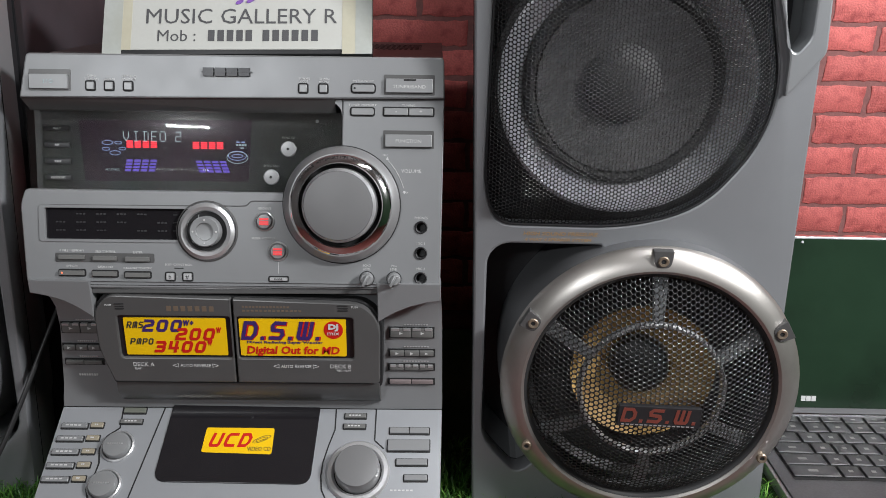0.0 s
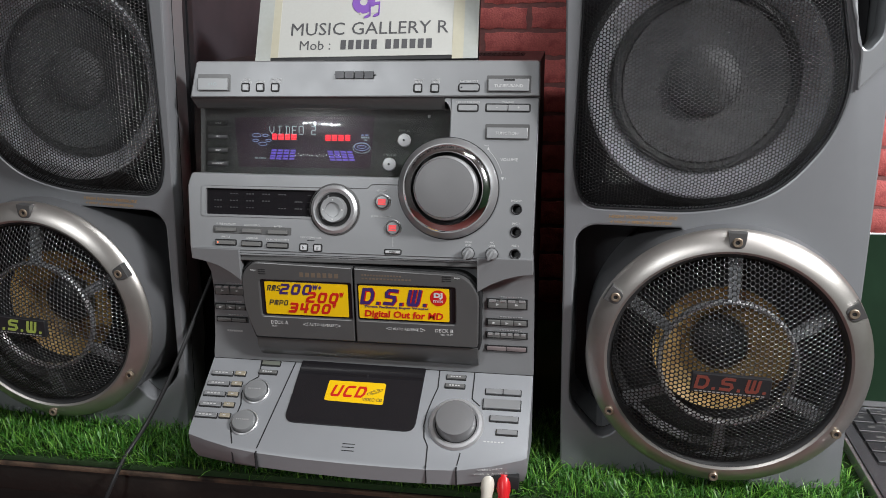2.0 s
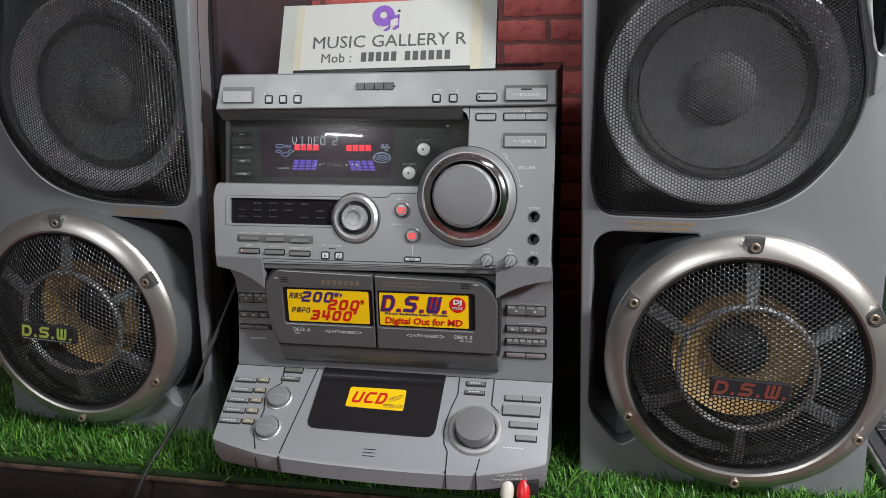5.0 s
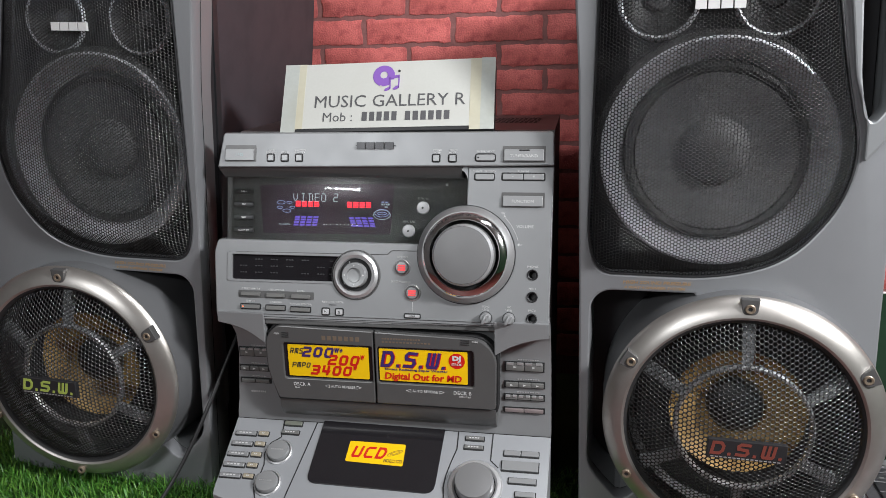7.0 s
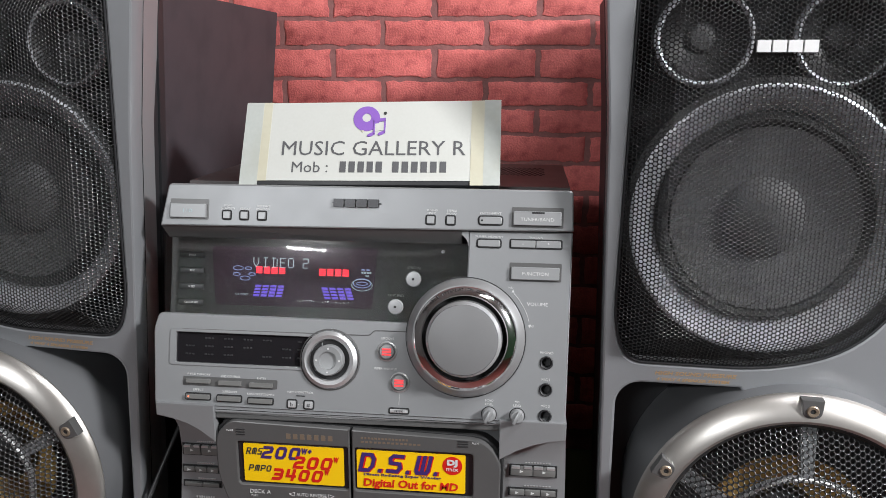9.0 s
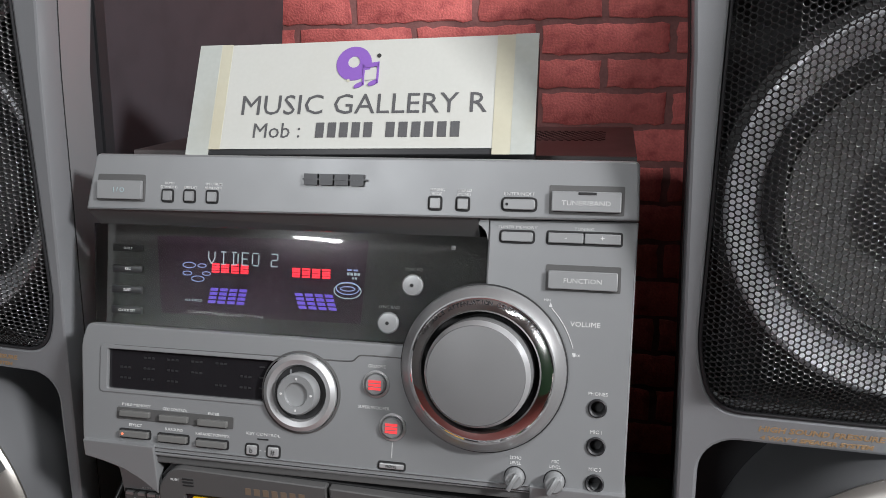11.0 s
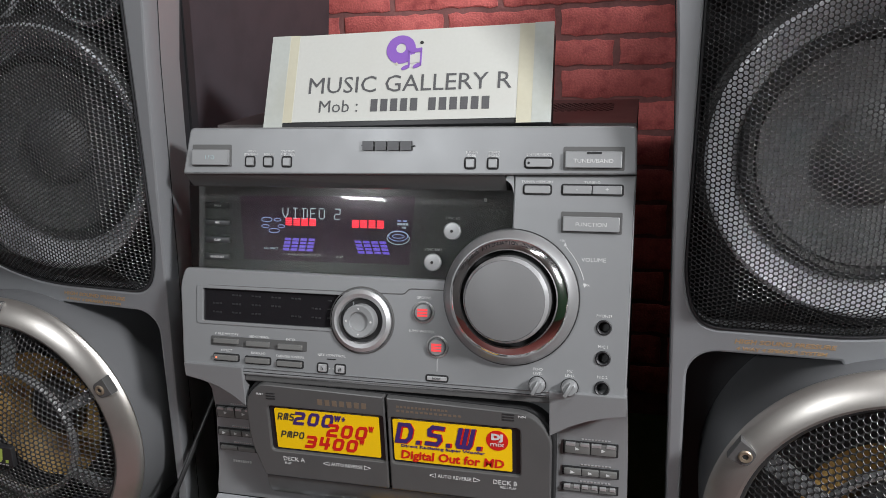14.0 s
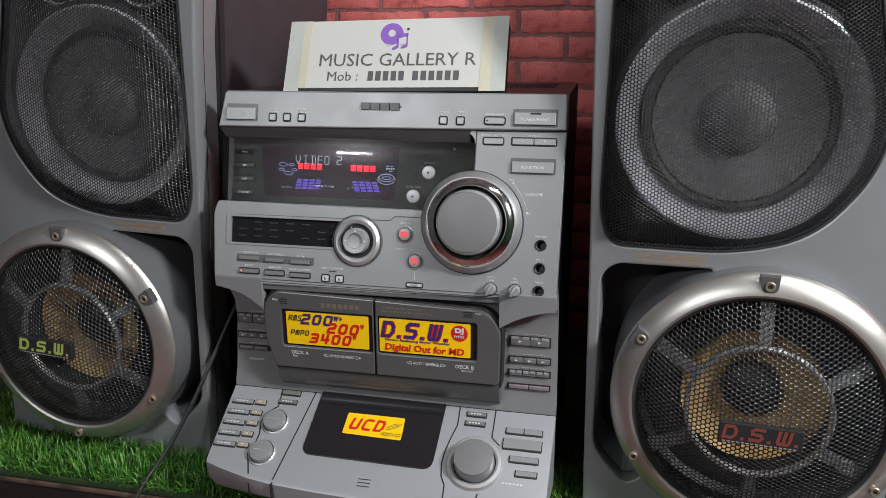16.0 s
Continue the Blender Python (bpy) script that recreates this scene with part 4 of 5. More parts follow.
for a, b in ((0.0060, 0.0022), (0.0040, 0.0010)):
    pts = [(0.0065 + a * math.cos(t) + 0.5 * b * math.sin(t), 0.0300 + b * math.sin(t) + 0.35 * a * math.cos(t), 0.0012) for t in np.linspace(0, 2 * math.pi, 20)]
    part("sticker_drawing", tube(pts, 0.00018, 4), BLACK_INK, st, "", PLAT)
for i in range(3):
    part("grip_line", block(-0.0115, -0.0015, -0.0162 - i * 0.0028, -0.0156 - i * 0.0028, -0.0004, 0.0003), GAP, plat, "", PLAT)


def plat_button(u0, u1, w0, w1, mat=BUTTON, h=0.0018, word=0):
    k = part("button", plate(rect(u0, u1, w0, w1, 0.0006), (), -h, 0.0005, 0.0004, True), mat, plat, "", PLAT)
    part("button_slot", plate(rect(u0 - 0.0008, u1 + 0.0008, w0 - 0.0010, w1 + 0.0007, 0.0008), (), -0.0003, 0.0005, 0, True), GAP, k, "", PLAT)
    if word:
        part("button_text", bars(u0 + 0.003, u1 - 0.003, (w0 + w1) / 2 - 0.0005, (w0 + w1) / 2 + 0.0005, word), LETTER, k, "", on_plat(0, 0, h + 0.0001) @ pose(0, 0, 0, -90) @ shift(0, 0, 0))
    return k


WARM = material("beige_key", (0.33, 0.29, 0.22), 0.4, 0.1)
for i in range(5):
    w = 0.0392 - i * 0.0098
    u = -0.1368 - i * 0.0005
    plat_button(u, u + 0.0180, w - 0.0017, w + 0.0018, BUTTON, 0.0018, 4)
    plat_button(u + 0.0206, u + 0.0292, w - 0.0012, w + 0.0024, WARM, 0.0018, 2)
plat_button(-0.0955, -0.0800, 0.0494, 0.0532, material("olive_key", (0.17, 0.18, 0.15), 0.4, 0.2))
plat_button(-0.0960, -0.0808, 0.0412, 0.0444, BUTTON_DARK, 0.0018, 4)
for u, w in ((-0.0935, 0.0240), (-0.0957, -0.0040)):
    k = part("disc_knob", lathe([(0.0094, 0), (0.0093, 0.0040), (0.0087, 0.0052), (0.0060, 0.0056), (0, 0.0057)], 44, "up"), BUTTON, plat, "round silver disc-change button", on_plat(u, w))
    part("knob_collar", lathe([(0.0114, -0.001), (0.0113, 0.0012), (0.0104, 0.0018), (0.0098, 0.0010), (0.0096, -0.001)], 44, "up"), SATIN, k, "", on_plat(u, w))
    part("knob_text", bars(-0.0055, 0.0055, -0.0004, 0.0006, 7), SATIN, k, "", on_plat(u, w, 0.0058) @ FLAT)
plat_button(0.0640, 0.0790, 0.0468, 0.0502, BUTTON_DARK, 0.0018, 4)
plat_button(0.0636, 0.0790, 0.0388, 0.0420, BUTTON_DARK, 0.0018, 4)
JC = (0.0758, 0.0072)
jog = part("jog_ring", lathe([(0.0222, -0.002), (0.0222, 0.0006), (0.0208, 0.0024), (0.0182, 0.0026), (0.0166, 0.0014), (0.0164, 0)], 60, "up"), SATIN, plat, "satin ring round the jog wheel", on_plat(*JC))
part("jog_well", lathe([(0.0167, 0.0006), (0.0150, 0.0006), (0.0150, 0.002)], 60, "up"), GAP, jog, "", on_plat(*JC))
part("jog_wheel", lathe([(0.0157, 0), (0.0154, 0.0100), (0.0146, 0.0120), (0.0090, 0.0125), (0, 0.0126)], 60, "up"), JOG, jog, "grey jog wheel", on_plat(*JC))
plat_button(0.0968, 0.1102, 0.0352, 0.0396)
plat_button(0.1108, 0.1246, 0.0352, 0.0396)
plat_button(0.0958, 0.1250, 0.0222, 0.0304, BUTTON, 0.0022)
plat_button(0.1022, 0.1236, 0.0118, 0.0162)
plat_button(0.1080, 0.1236, 0.0008, 0.0048)
part("platform_text", bars(0.0985, 0.1150, -0.0062, -0.0052, 6), LETTER, plat, "", on_plat(0, 0, 0.0001) @ FLAT)
part("input_text", lettering("VIDEO 2 INPUT", 0.0016, 0.019), LETTER, plat, "", pose(0.1050, -0.0082, 0.0400, 0, 0, 12))
part("input_text", lettering("VIDEO   L  AUDIO  R", 0.0012, 0.026), LETTER, plat, "", pose(0.1055, -0.0080, 0.0366, 0, 0, 12))
socket_plate = part("input_recess", block(0.0835, 0.1270, -0.0065, 0.004, 0.0235, 0.0348, 0.001), GAP, plat, "black recessed input sockets")

# phono plugs in the front sockets
for name, u, mat, lab in (("white_phono_plug", 0.1035, WHITE_PLUG, "cream phono plug with ribbed strain relief and thin cable"), ("red_phono_plug", 0.1155, RED_PLUG, "red phono plug with ribbed strain relief and thin cable")):
    base = pose(u, -0.0035, 0.0310, 148, 0, -4 if u < 0.11 else 3)
    plug = thing(name, base, lab, "audio plug", "phono plugs in the stereo")
    part("plug_body", lathe([(0.0, -0.003), (0.0040, -0.003), (0.0052, 0.0), (0.0052, 0.009), (0.0044, 0.0115), (0.0044, 0.017), (0.0036, 0.0185), (0.0, 0.0185)], 24, "up"), mat, plug, "", base)
    rib = [(0.0, 0.018)]
    for i in range(6):
        rib += [(0.0034 - i * 0.0002, 0.0182 + i * 0.0026), (0.0034 - i * 0.0002, 0.0197 + i * 0.0026), (0.0025, 0.0199 + i * 0.0026), (0.0025, 0.0207 + i * 0.0026)]
    part("strain_relief", lathe(rib + [(0, 0.0345)], 20, "up"), mat, plug, "", base)
    e = base @ Vector((0, 0, 0.033))
    part("cord", tube([tuple(e), tuple(e + Vector((0, -0.008, -0.012))), (u - 0.004, e.y - 0.012, -0.05), (u - 0.012, e.y - 0.004, -0.14), (u - 0.02, 0.0, -0.30)], 0.0014), mat, plug)

# ---- loudspeakers ----


def inside(poly, pts):
    """Which of pts lie in the polygon, and how far each lies from its edge."""
    a, b = np.array(poly), np.roll(np.array(poly), -1, 0)
    x, z = pts[:, 0:1], pts[:, 1:2]
    cross = ((a[:, 1] > z) != (b[:, 1] > z)) & (x < (b[:, 0] - a[:, 0]) * (z - a[:, 1]) / (b[:, 1] - a[:, 1] + 1e-12) + a[:, 0])
    d = b - a
    t = np.clip(((x - a[:, 0]) * d[:, 0] + (z - a[:, 1]) * d[:, 1]) / (d ** 2).sum(1), 0, 1)
    near = np.hypot(a[:, 0] + t * d[:, 0] - x, a[:, 1] + t * d[:, 1] - z).min(1)
    return cross.sum(1) % 2 == 1, near


def perforated(poly, pitch, open_part, depth, height, centre_out=0.0008):
    """Sheet steel with round punched holes, bent to the surface y = -height(points)."""
    poly = np.array(poly)
    lo, hi = poly.min(0) - pitch, poly.max(0) + pitch
    cols = int((hi[0] - lo[0]) / (pitch * 0.866)) + 1
    rows = int((hi[1] - lo[1]) / pitch) + 1
    c = np.array([(lo[0] + i * pitch * 0.866, lo[1] + (j + 0.5 * (i % 2)) * pitch) for j in range(rows) for i in range(cols)])
    within, near = inside(poly, c)
    c = c[within | (near < centre_out)]
    ang = np.radians(30 * np.arange(12))
    reach = np.where(np.arange(12) % 2, 0.5, 1 / math.sqrt(3)) * pitch
    way = np.stack([np.cos(ang), np.sin(ang)], 1)
    hole = way * pitch * 0.5 * open_part
    web = way * reach[:, None]
    ring = np.concatenate([web, web * 0.25 + hole * 0.75, hole])
    pts = (c[:, None, :] + ring[None]).reshape(-1, 2)
    y = -height(pts)
    y = y + np.tile(np.repeat([0, depth * 0.22, depth], 12), len(c))
    verts = np.stack([pts[:, 0], y, pts[:, 1]], 1)
    i = np.arange(12)
    j = (i + 1) % 12
    one = np.concatenate([np.stack([i, i + 12, j + 12, j], 1), np.stack([i + 12, i + 24, j + 24, j + 12], 1)])
    faces = (one[None] + 36 * np.arange(len(c))[:, None, None]).reshape(-1, 4).tolist()
    me = bpy.data.meshes.new("perforated_sheet")
    me.from_pydata(verts.tolist(), [], faces)
    me.polygons.foreach_set("use_smooth", [True] * len(me.polygons))
    return me


def loudspeaker(m, s, label, badge_mat, badge, lean):
    """A speaker about its woofer's axis: x outwards (times s), y = 0 at the ring's front, z from the turf."""
    sp = thing("loudspeaker", m, label, "loudspeaker", "loudspeakers beside the stereo")
    fx = lambda pts: [(s * x, z) for x, z in pts]  # noqa: E731
    edge = [(-0.1175, 0.004), (-0.1215, 0.22), (-0.1255, 0.381), (-0.1305, 0.457), (-0.132, 0.478), (0.0865, 0.478), (0.0902, 0.376), (0.0923, 0.344), (0.0985, 0.131), (0.1035, 0.004)]
    grill = rounded([(-0.1120, 0.4720), (-0.1160, 0.2560), (-0.1085, 0.2300), (-0.0200, 0.2290), (0.0290, 0.2430), (0.0610, 0.2860), (0.0690, 0.3250), (0.0560, 0.3756), (0.0380, 0.4720)],
                    [0.01, 0.02, 0.018, 0.03, 0.03, 0.03, 0.03, 0.03, 0.01], 6)
    C = (0.0, 0.1225)
    arc = [(C[0] + 0.094 * math.cos(radians(a)), C[1] + 0.094 * math.sin(radians(a))) for a in range(110, -136, -8)]
    cavity = [(-0.1035, 0.0545), (-0.1090, 0.0620), (-0.1115, 0.0690), (-0.1120, 0.0760)] + [(-0.0962 - 0.016 * math.cos(t), 0.2008 + 0.016 * math.sin(t)) for t in np.linspace(0, math.pi / 2, 8)] + [(-0.036, 0.2165)] + arc + [(-0.0700, 0.0480), (-0.0790, 0.0395), (-0.0840, 0.0372), (-0.0885, 0.0380), (-0.0930, 0.0425)]
    slot = rounded([(0.0575, 0.4450), (0.0630, 0.3756), (0.0680, 0.3490), (0.0735, 0.3435), (0.0812, 0.3540), (0.0810, 0.3760), (0.0755, 0.4450)], 0.004)
    bm = bmesh.new()
    bm.from_mesh(plate(fx(edge), [fx(grill), fx(cavity), fx(slot)], 0.027, 0.043, 0.0016))
    bmesh.ops.bisect_plane(bm, geom=bm.verts[:] + bm.edges[:] + bm.faces[:], plane_co=(s * 0.0720, 0, 0), plane_no=(1, 0, 0))
    for v in bm.verts:
        v.co.y += max(0.0, s * v.co.x - 0.0720) * 0.20
    baf = part("baffle", bm, SPEAKER, sp, "", m)
    # inner walls of the opening round the woofer, coloured lighter as if lit
    rim = cavity[-5:] + cavity[:13]
    bm = bmesh.new()
    f = [bm.verts.new((s * x, 0.0425, z)) for x, z in rim]
    g = [bm.verts.new((s * (x * 0.97 - 0.002), 0.0815, z + (0.002 if z < 0.1 else -0.002))) for x, z in rim]
    for i in range(len(rim) - 1):
        bm.faces.new((f[i], f[i + 1], g[i + 1], g[i]))
    part("opening_wall", bm, SPEAKER_LIGHT, baf, "", m)
    # moulding that tapers back to the cabinet; its paint lightened as if lit
    bm = bmesh.new()
    inset = [(-0.104, 0.006), (-0.108, 0.22), (-0.112, 0.381), (-0.117, 0.457), (-0.118, 0.472), (0.078, 0.472), (0.081, 0.376), (0.083, 0.344), (0.088, 0.131), (0.092, 0.006)]
    f = [bm.verts.new((s * x, 0.0405 + max(0.0, x - 0.0720) * 0.20, z)) for x, z in edge]
    g = [bm.verts.new((s * x * 1.012, 0.083 + (0.478 - z) * 0.015, z)) for x, z in inset]
    for i in range(len(f)):
        j = (i + 1) % len(f)
        bm.faces.new((f[i], f[j], g[j], g[i]))
    part("front_moulding", bm, SPEAKER_LIGHT, sp, "", m)
    bm = bmesh.new()
    f = [bm.verts.new((s * x, 0.082 + (0.478 - z) * 0.015, z)) for x, z in inset]
    g = [bm.verts.new((s * x, 0.325, z)) for x, z in inset]
    for i in range(len(f)):
        j = (i + 1) % len(f)
        bm.faces.new((f[i], f[j], g[j], g[i]))
    bm.faces.new(g)
    part("cabinet", bm, VINYL, sp, "dark brown vinyl-wrapped cabinet", m)
    wobble = random.Random(7 if s > 0 else 11)
    for name, rows, r in (("worn_seam", [(x, 0.0412, z) for x, z in edge[:5]], 0.00032), ("wrap_edge", [(x * 1.012, 0.0832 + (0.478 - z) * 0.015, z) for x, z in inset[:5]], 0.00035)):
        pts = []
        for (xa, ya, za), (xb, yb, zb) in zip(rows, rows[1:]):
            n = max(2, int((zb - za) / 0.012))
            pts += [(s * (xa + (xb - xa) * i / n + wobble.uniform(-0.0004, 0.0001)), ya + (yb - ya) * i / n, za + (zb - za) * i / n) for i in range(n)]
        part(name, tube(pts, r, 4), GAP, sp, "thin dark worn seam", m)
    part("inner_board", plate(fx([(-0.110, 0.008), (-0.119, 0.470), (0.079, 0.470), (0.094, 0.008)]), (), 0.082, 0.090), BLACK, sp, "", m)
    part("driver_board", plate(fx([(-0.112, 0.226), (-0.118, 0.470), (0.078, 0.470), (0.086, 0.226)]), (), 0.060, 0.0815), BLACK, sp, "", m)
    part("grip_frame", plate(fx(rounded([(0.0700, 0.3165), (0.0925, 0.3445), (0.0904, 0.3760), (0.0867, 0.4770), (0.0440, 0.4770), (0.0590, 0.3756), (0.0695, 0.3420)], 0.004)), [fx(slot)], 0.0235, 0.043, 0.0014), SPEAKER_LIGHT, sp, "smooth silver grip frame round a dark slot", m)

    # upper grille and the drivers behind it
    poly = np.array(fx(grill))

    def bulge(p):
        within, near = inside(poly, p)
        t = np.clip(np.where(within, near, -near) / 0.0235, -0.2, 1)
        return -0.029 + 0.0188 * t

    gr = part("upper_grille", perforated(fx(grill), 0.0026, 0.80, 0.0007, bulge), MESH, sp, "black perforated steel grille, bowed outwards", m)
    gr["kind"] = "stuff"
    part("grille_rim", plate(fx(grill), [fx([(x * 0.985 - 0.0005, (z - 0.345) * 0.988 + 0.345) for x, z in grill])], 0.0265, 0.031, 0.0004), BLACK, gr, "", m)
    W = m @ shift(s * -0.0245, 0.060, 0.3205)
    woofer = part("mid_driver", lathe([(0.0870, 0.0), (0.0866, 0.0170), (0.0840, 0.0200), (0.0822, 0.0205), (0.0675, 0.0060), (0.0665, 0.0040), (0.0665, 0.0)], 72), FRAME_GREY, sp, "grey-framed driver behind the grille", W)
    part("outer_gasket", lathe([(0.0885, 0.0), (0.0885, 0.0185), (0.0832, 0.0200), (0.0832, 0.0)], 64), RUBBER, woofer, "", W)
    part("surround", lathe([(0.0672, 0.0060), (0.0655, 0.0100), (0.0625, 0.0125), (0.0595, 0.0110), (0.0575, 0.0070)], 64), RUBBER, woofer, "", W)
    part("cone", lathe([(0.0582, 0.0105), (0.0560, 0.0098), (0.050, 0.0078), (0.042, 0.0054), (0.034, 0.0034), (0.026, 0.0018), (0.0, 0.0010)], 72), CONE, woofer, "ribbed dark grey paper cone", W)
    part("dust_cap", lathe([(0.0262, 0.0016), (0.0255, 0.0052), (0.0215, 0.0098), (0.0150, 0.0130), (0.0075, 0.0146), (0, 0.0150)], 48), CONE, woofer, "", W)
    for tx in (-0.070, 0.010):
        T = m @ shift(s * tx, 0.060, 0.4310)
        tw = part("tweeter", lathe([(0.030, 0.0), (0.029, 0.012), (0.0262, 0.014), (0.0225, 0.0075), (0.010, 0.0012), (0, 0.0008)], 44), RUBBER, sp, "black horn tweeter behind the grille", T)
        part("tweeter_rim", lathe([(0.0295, 0.0118), (0.0275, 0.0148), (0.0258, 0.0136)], 44), FRAME_GREY, tw, "", T)
        part("dome", lathe([(0.0095, 0.0010), (0.007, 0.0052), (0, 0.0074)], 24), CONE, tw, "", T)
    ex0, ex1 = sorted((s * -0.0490, s * -0.0160))
    part("emblem", bars(ex0, ex1, 0.4215, 0.4280, 4, -0.0018, 0.0006, 0.12), LETTER, gr, "small metal maker's emblem", m @ shift(0, 0.0092, 0))

    # wording under the grille
    x0 = -0.0885 if s > 0 else -0.0885 * s - 0.0505
    part("baffle_text", lettering("HIGH SOUND PRESSURE", 0.0024, 0.0500, 0.0001, 0.0001, 0.15), GOLD, baf, "", m @ shift(x0 + 0.025, 0.0269, 0.2228))
    part("baffle_text", lettering("4 WAY 4 SPEAKER SYSTEM", 0.0018, 0.0450, 0.0001, 0.0001, 0.15), GOLD, baf, "", m @ shift(x0 + 0.0235, 0.0269, 0.2190))

    # woofer drum, ring, grille
    O = m @ shift(0, 0, C[1] - 0.0013) @ pose(0, 0, 0, lean[0], 0, lean[1])
    drum = part("woofer_drum", lathe([(0.1045, -0.082), (0.1035, -0.050), (0.1005, -0.020), (0.0980, -0.008)], 80), DRUM, sp, "", O)
    ring = part("woofer_ring", lathe([(0.0985, -0.012), (0.1010, -0.0105), (0.1016, -0.0088), (0.1008, -0.0070), (0.0985, -0.0047), (0.0945, -0.0020), (0.0900, 0.0002), (0.0870, 0.0009), (0.0852, 0.0000), (0.0842, -0.0025), (0.0836, -0.010)], 96), RING, sp, "worn silver woofer ring with six screws", O)
    part("ring_lip", lathe([(0.0853, -0.0003), (0.0836, -0.0012), (0.0822, -0.0030), (0.0818, -0.0095)], 80), RUBBER, ring, "", O)
    for k in range(6):
        a = radians(30 + 60 * k)
        P = O @ shift(0.0937 * math.cos(a), 0.0004, 0.0937 * math.sin(a))
        turn = P @ pose(0, 0, 0, 0, 90 - math.degrees(a), 0)
        if k in (0, 1, 2):
            part("screw_notch", plate(rounded([(-0.0052, -0.0045), (0.0052, -0.0045), (0.0064, 0.0068), (-0.0064, 0.0068)], [0.004, 0.004, 0, 0]), (), -0.0012, 0.006, 0.0004), SILVER_DARK, ring, "", turn)
        sc = part("screw", lathe([(0.0036, -0.0005), (0.0036, 0.0016), (0.0030, 0.0022), (0.0017, 0.0020), (0.0015, 0.0008), (0, 0.0008)], 20), SCREW, ring, "", P)
        part("screw_socket", lathe([(0.0016, 0.0014), (0, 0.0014)], 6), GAP, sc, "", P)
    disc = circle(0, 0, 0.0818, 64)

    def dome(p):
        r = np.hypot(p[:, 0], p[:, 1])
        return -0.0040 + 0.0295 * np.clip(1 - (r / 0.0830) ** 2, 0, 1) ** 0.95

    lg = part("woofer_grille", perforated(disc, 0.0034, 0.79, 0.0007, dome, -0.0002), MESH, ring, "black perforated steel woofer grille", O)
    lg["kind"] = "stuff"
    part("basket", lathe([(0.0830, -0.026), (0.0780, -0.032), (0.0720, -0.030), (0.0640, -0.032), (0.0495, -0.031)], 64), RUBBER, drum, "", O)
    cone = part("woofer_cone", lathe([(0.0510, -0.029), (0.0490, -0.031), (0.0380, -0.041), (0.0215, -0.048), (0, -0.048)], 64), TAN_CONE, drum, "tan woven cone", O)
    part("cone_cap", lathe([(0.0222, -0.047), (0.0208, -0.038), (0.0135, -0.033), (0, -0.031)], 40), RUBBER, cone, "black dust cap", O)
    H = O @ shift(0.0015, 0, 0)
    hoop = part("guard_hoop", lathe([(0.0502, -0.0040), (0.0500, -0.0008), (0.0490, 0.0004), (0.0476, 0.0004), (0.0466, -0.0008), (0.0462, -0.0040)], 64), SATIN, drum, "bright guard hoop with six spokes", H)
    for k in range(6):
        bm = bmesh.new()
        v = [bm.verts.new(p) for p in ((-0.0036, 0.0010, 0.0490), (0.0036, 0.0010, 0.0490), (0.0050, 0.0090, 0.0822), (-0.0050, 0.0090, 0.0822))]
        v += [bm.verts.new(q.co + Vector((0, 0.005, 0))) for q in v]
        for q in ((0, 1, 2, 3), (7, 6, 5, 4), (0, 4, 5, 1), (1, 5, 6, 2), (2, 6, 7, 3), (3, 7, 4, 0)):
            bm.faces.new([v[n] for n in q])
        part("guard_spoke", bm, SPEAKER_LIGHT, hoop, "", H @ pose(0, 0, 0, 0, 60 * k, 0))
    bx, bz, tilt = badge
    B = m @ shift(bx, -0.0290, bz) @ pose(0, 0, 0, 0, tilt, 0)
    bp = part("badge", plate(rect(-0.0268, 0.0268, -0.0072, 0.0076, 0.0010), (), -0.0016, 0.0022, 0.0005), BLACK, ring, "black badge plate with raised lettering", B)
    part("badge_text", square_lettering("D.S.W.", 0.0104, 0.0485, 0.0022, 0.15), badge_mat, bp, "", B @ shift(-0.0008, -0.0019, -0.0042))
    part("badge_line", bars(-0.0240, 0.0240, -0.0062, -0.0056, 16, -0.0020, -0.0012), SATIN, bp, "", B)
    return sp


loudspeaker(pose(0.2745, 0.028, 0.0, 0, 0, -1.5), 1, "grey loudspeaker with ringed woofer and red-chrome badge on turf", RED_CHROME, (-0.0005, 0.1195, 2.0), (-1.0, -3.2))
loudspeaker(pose(-0.2995, 0.0505, 0.0, 0, 2.1, -2.0), -1, "grey loudspeaker with ringed woofer and yellow-green badge on turf", NEON, (0.0020, 0.1250, 0.5), (0.0, 0.0))

# ---- sign box on the stereo ----
SIGN = pose(-0.0045, 0.0885, 0.3362, -28, 0, 0.4) @ pose(0, 0, 0, 0, -0.9, 0)
sign = thing("sign_box", SIGN, "white taped card sign box leaning on top of the stereo", "sign")
part("box", block(-0.0880, 0.0882, 0.0006, 0.0180, 0.0, 0.0610, 0.0008), BLACK, sign, "black cardboard box", SIGN)
card = part("card_face", plate(rounded([(-0.0770, 0.0030), (0.0690, 0.0030), (0.0886, 0.0030), (0.0884, 0.0612), (-0.0872, 0.0600), (-0.0880, 0.0030)], 0.0004), (), 0.0, 0.0008), PAPER, sign, "white printed card", SIGN)
part("tape_strip", block(-0.0885, -0.0762, -0.0003, 0.0004, -0.0002, 0.0604), TAPE_GREY, sign, "cloudy clear tape", SIGN)
part("tape_strip", block(-0.0762, -0.0700, -0.0002, 0.0004, 0.0028, 0.0604), TAPE, sign, "yellowed clear tape", SIGN)
part("tape_strip", block(0.0690, 0.0778, -0.0002, 0.0004, -0.0002, 0.0611), TAPE, sign, "yellowed clear tape", SIGN)
part("tape_strip", block(0.0778, 0.0890, -0.0003, 0.0004, -0.0002, 0.0614), TAPE_GREY, sign, "cloudy clear tape", SIGN)
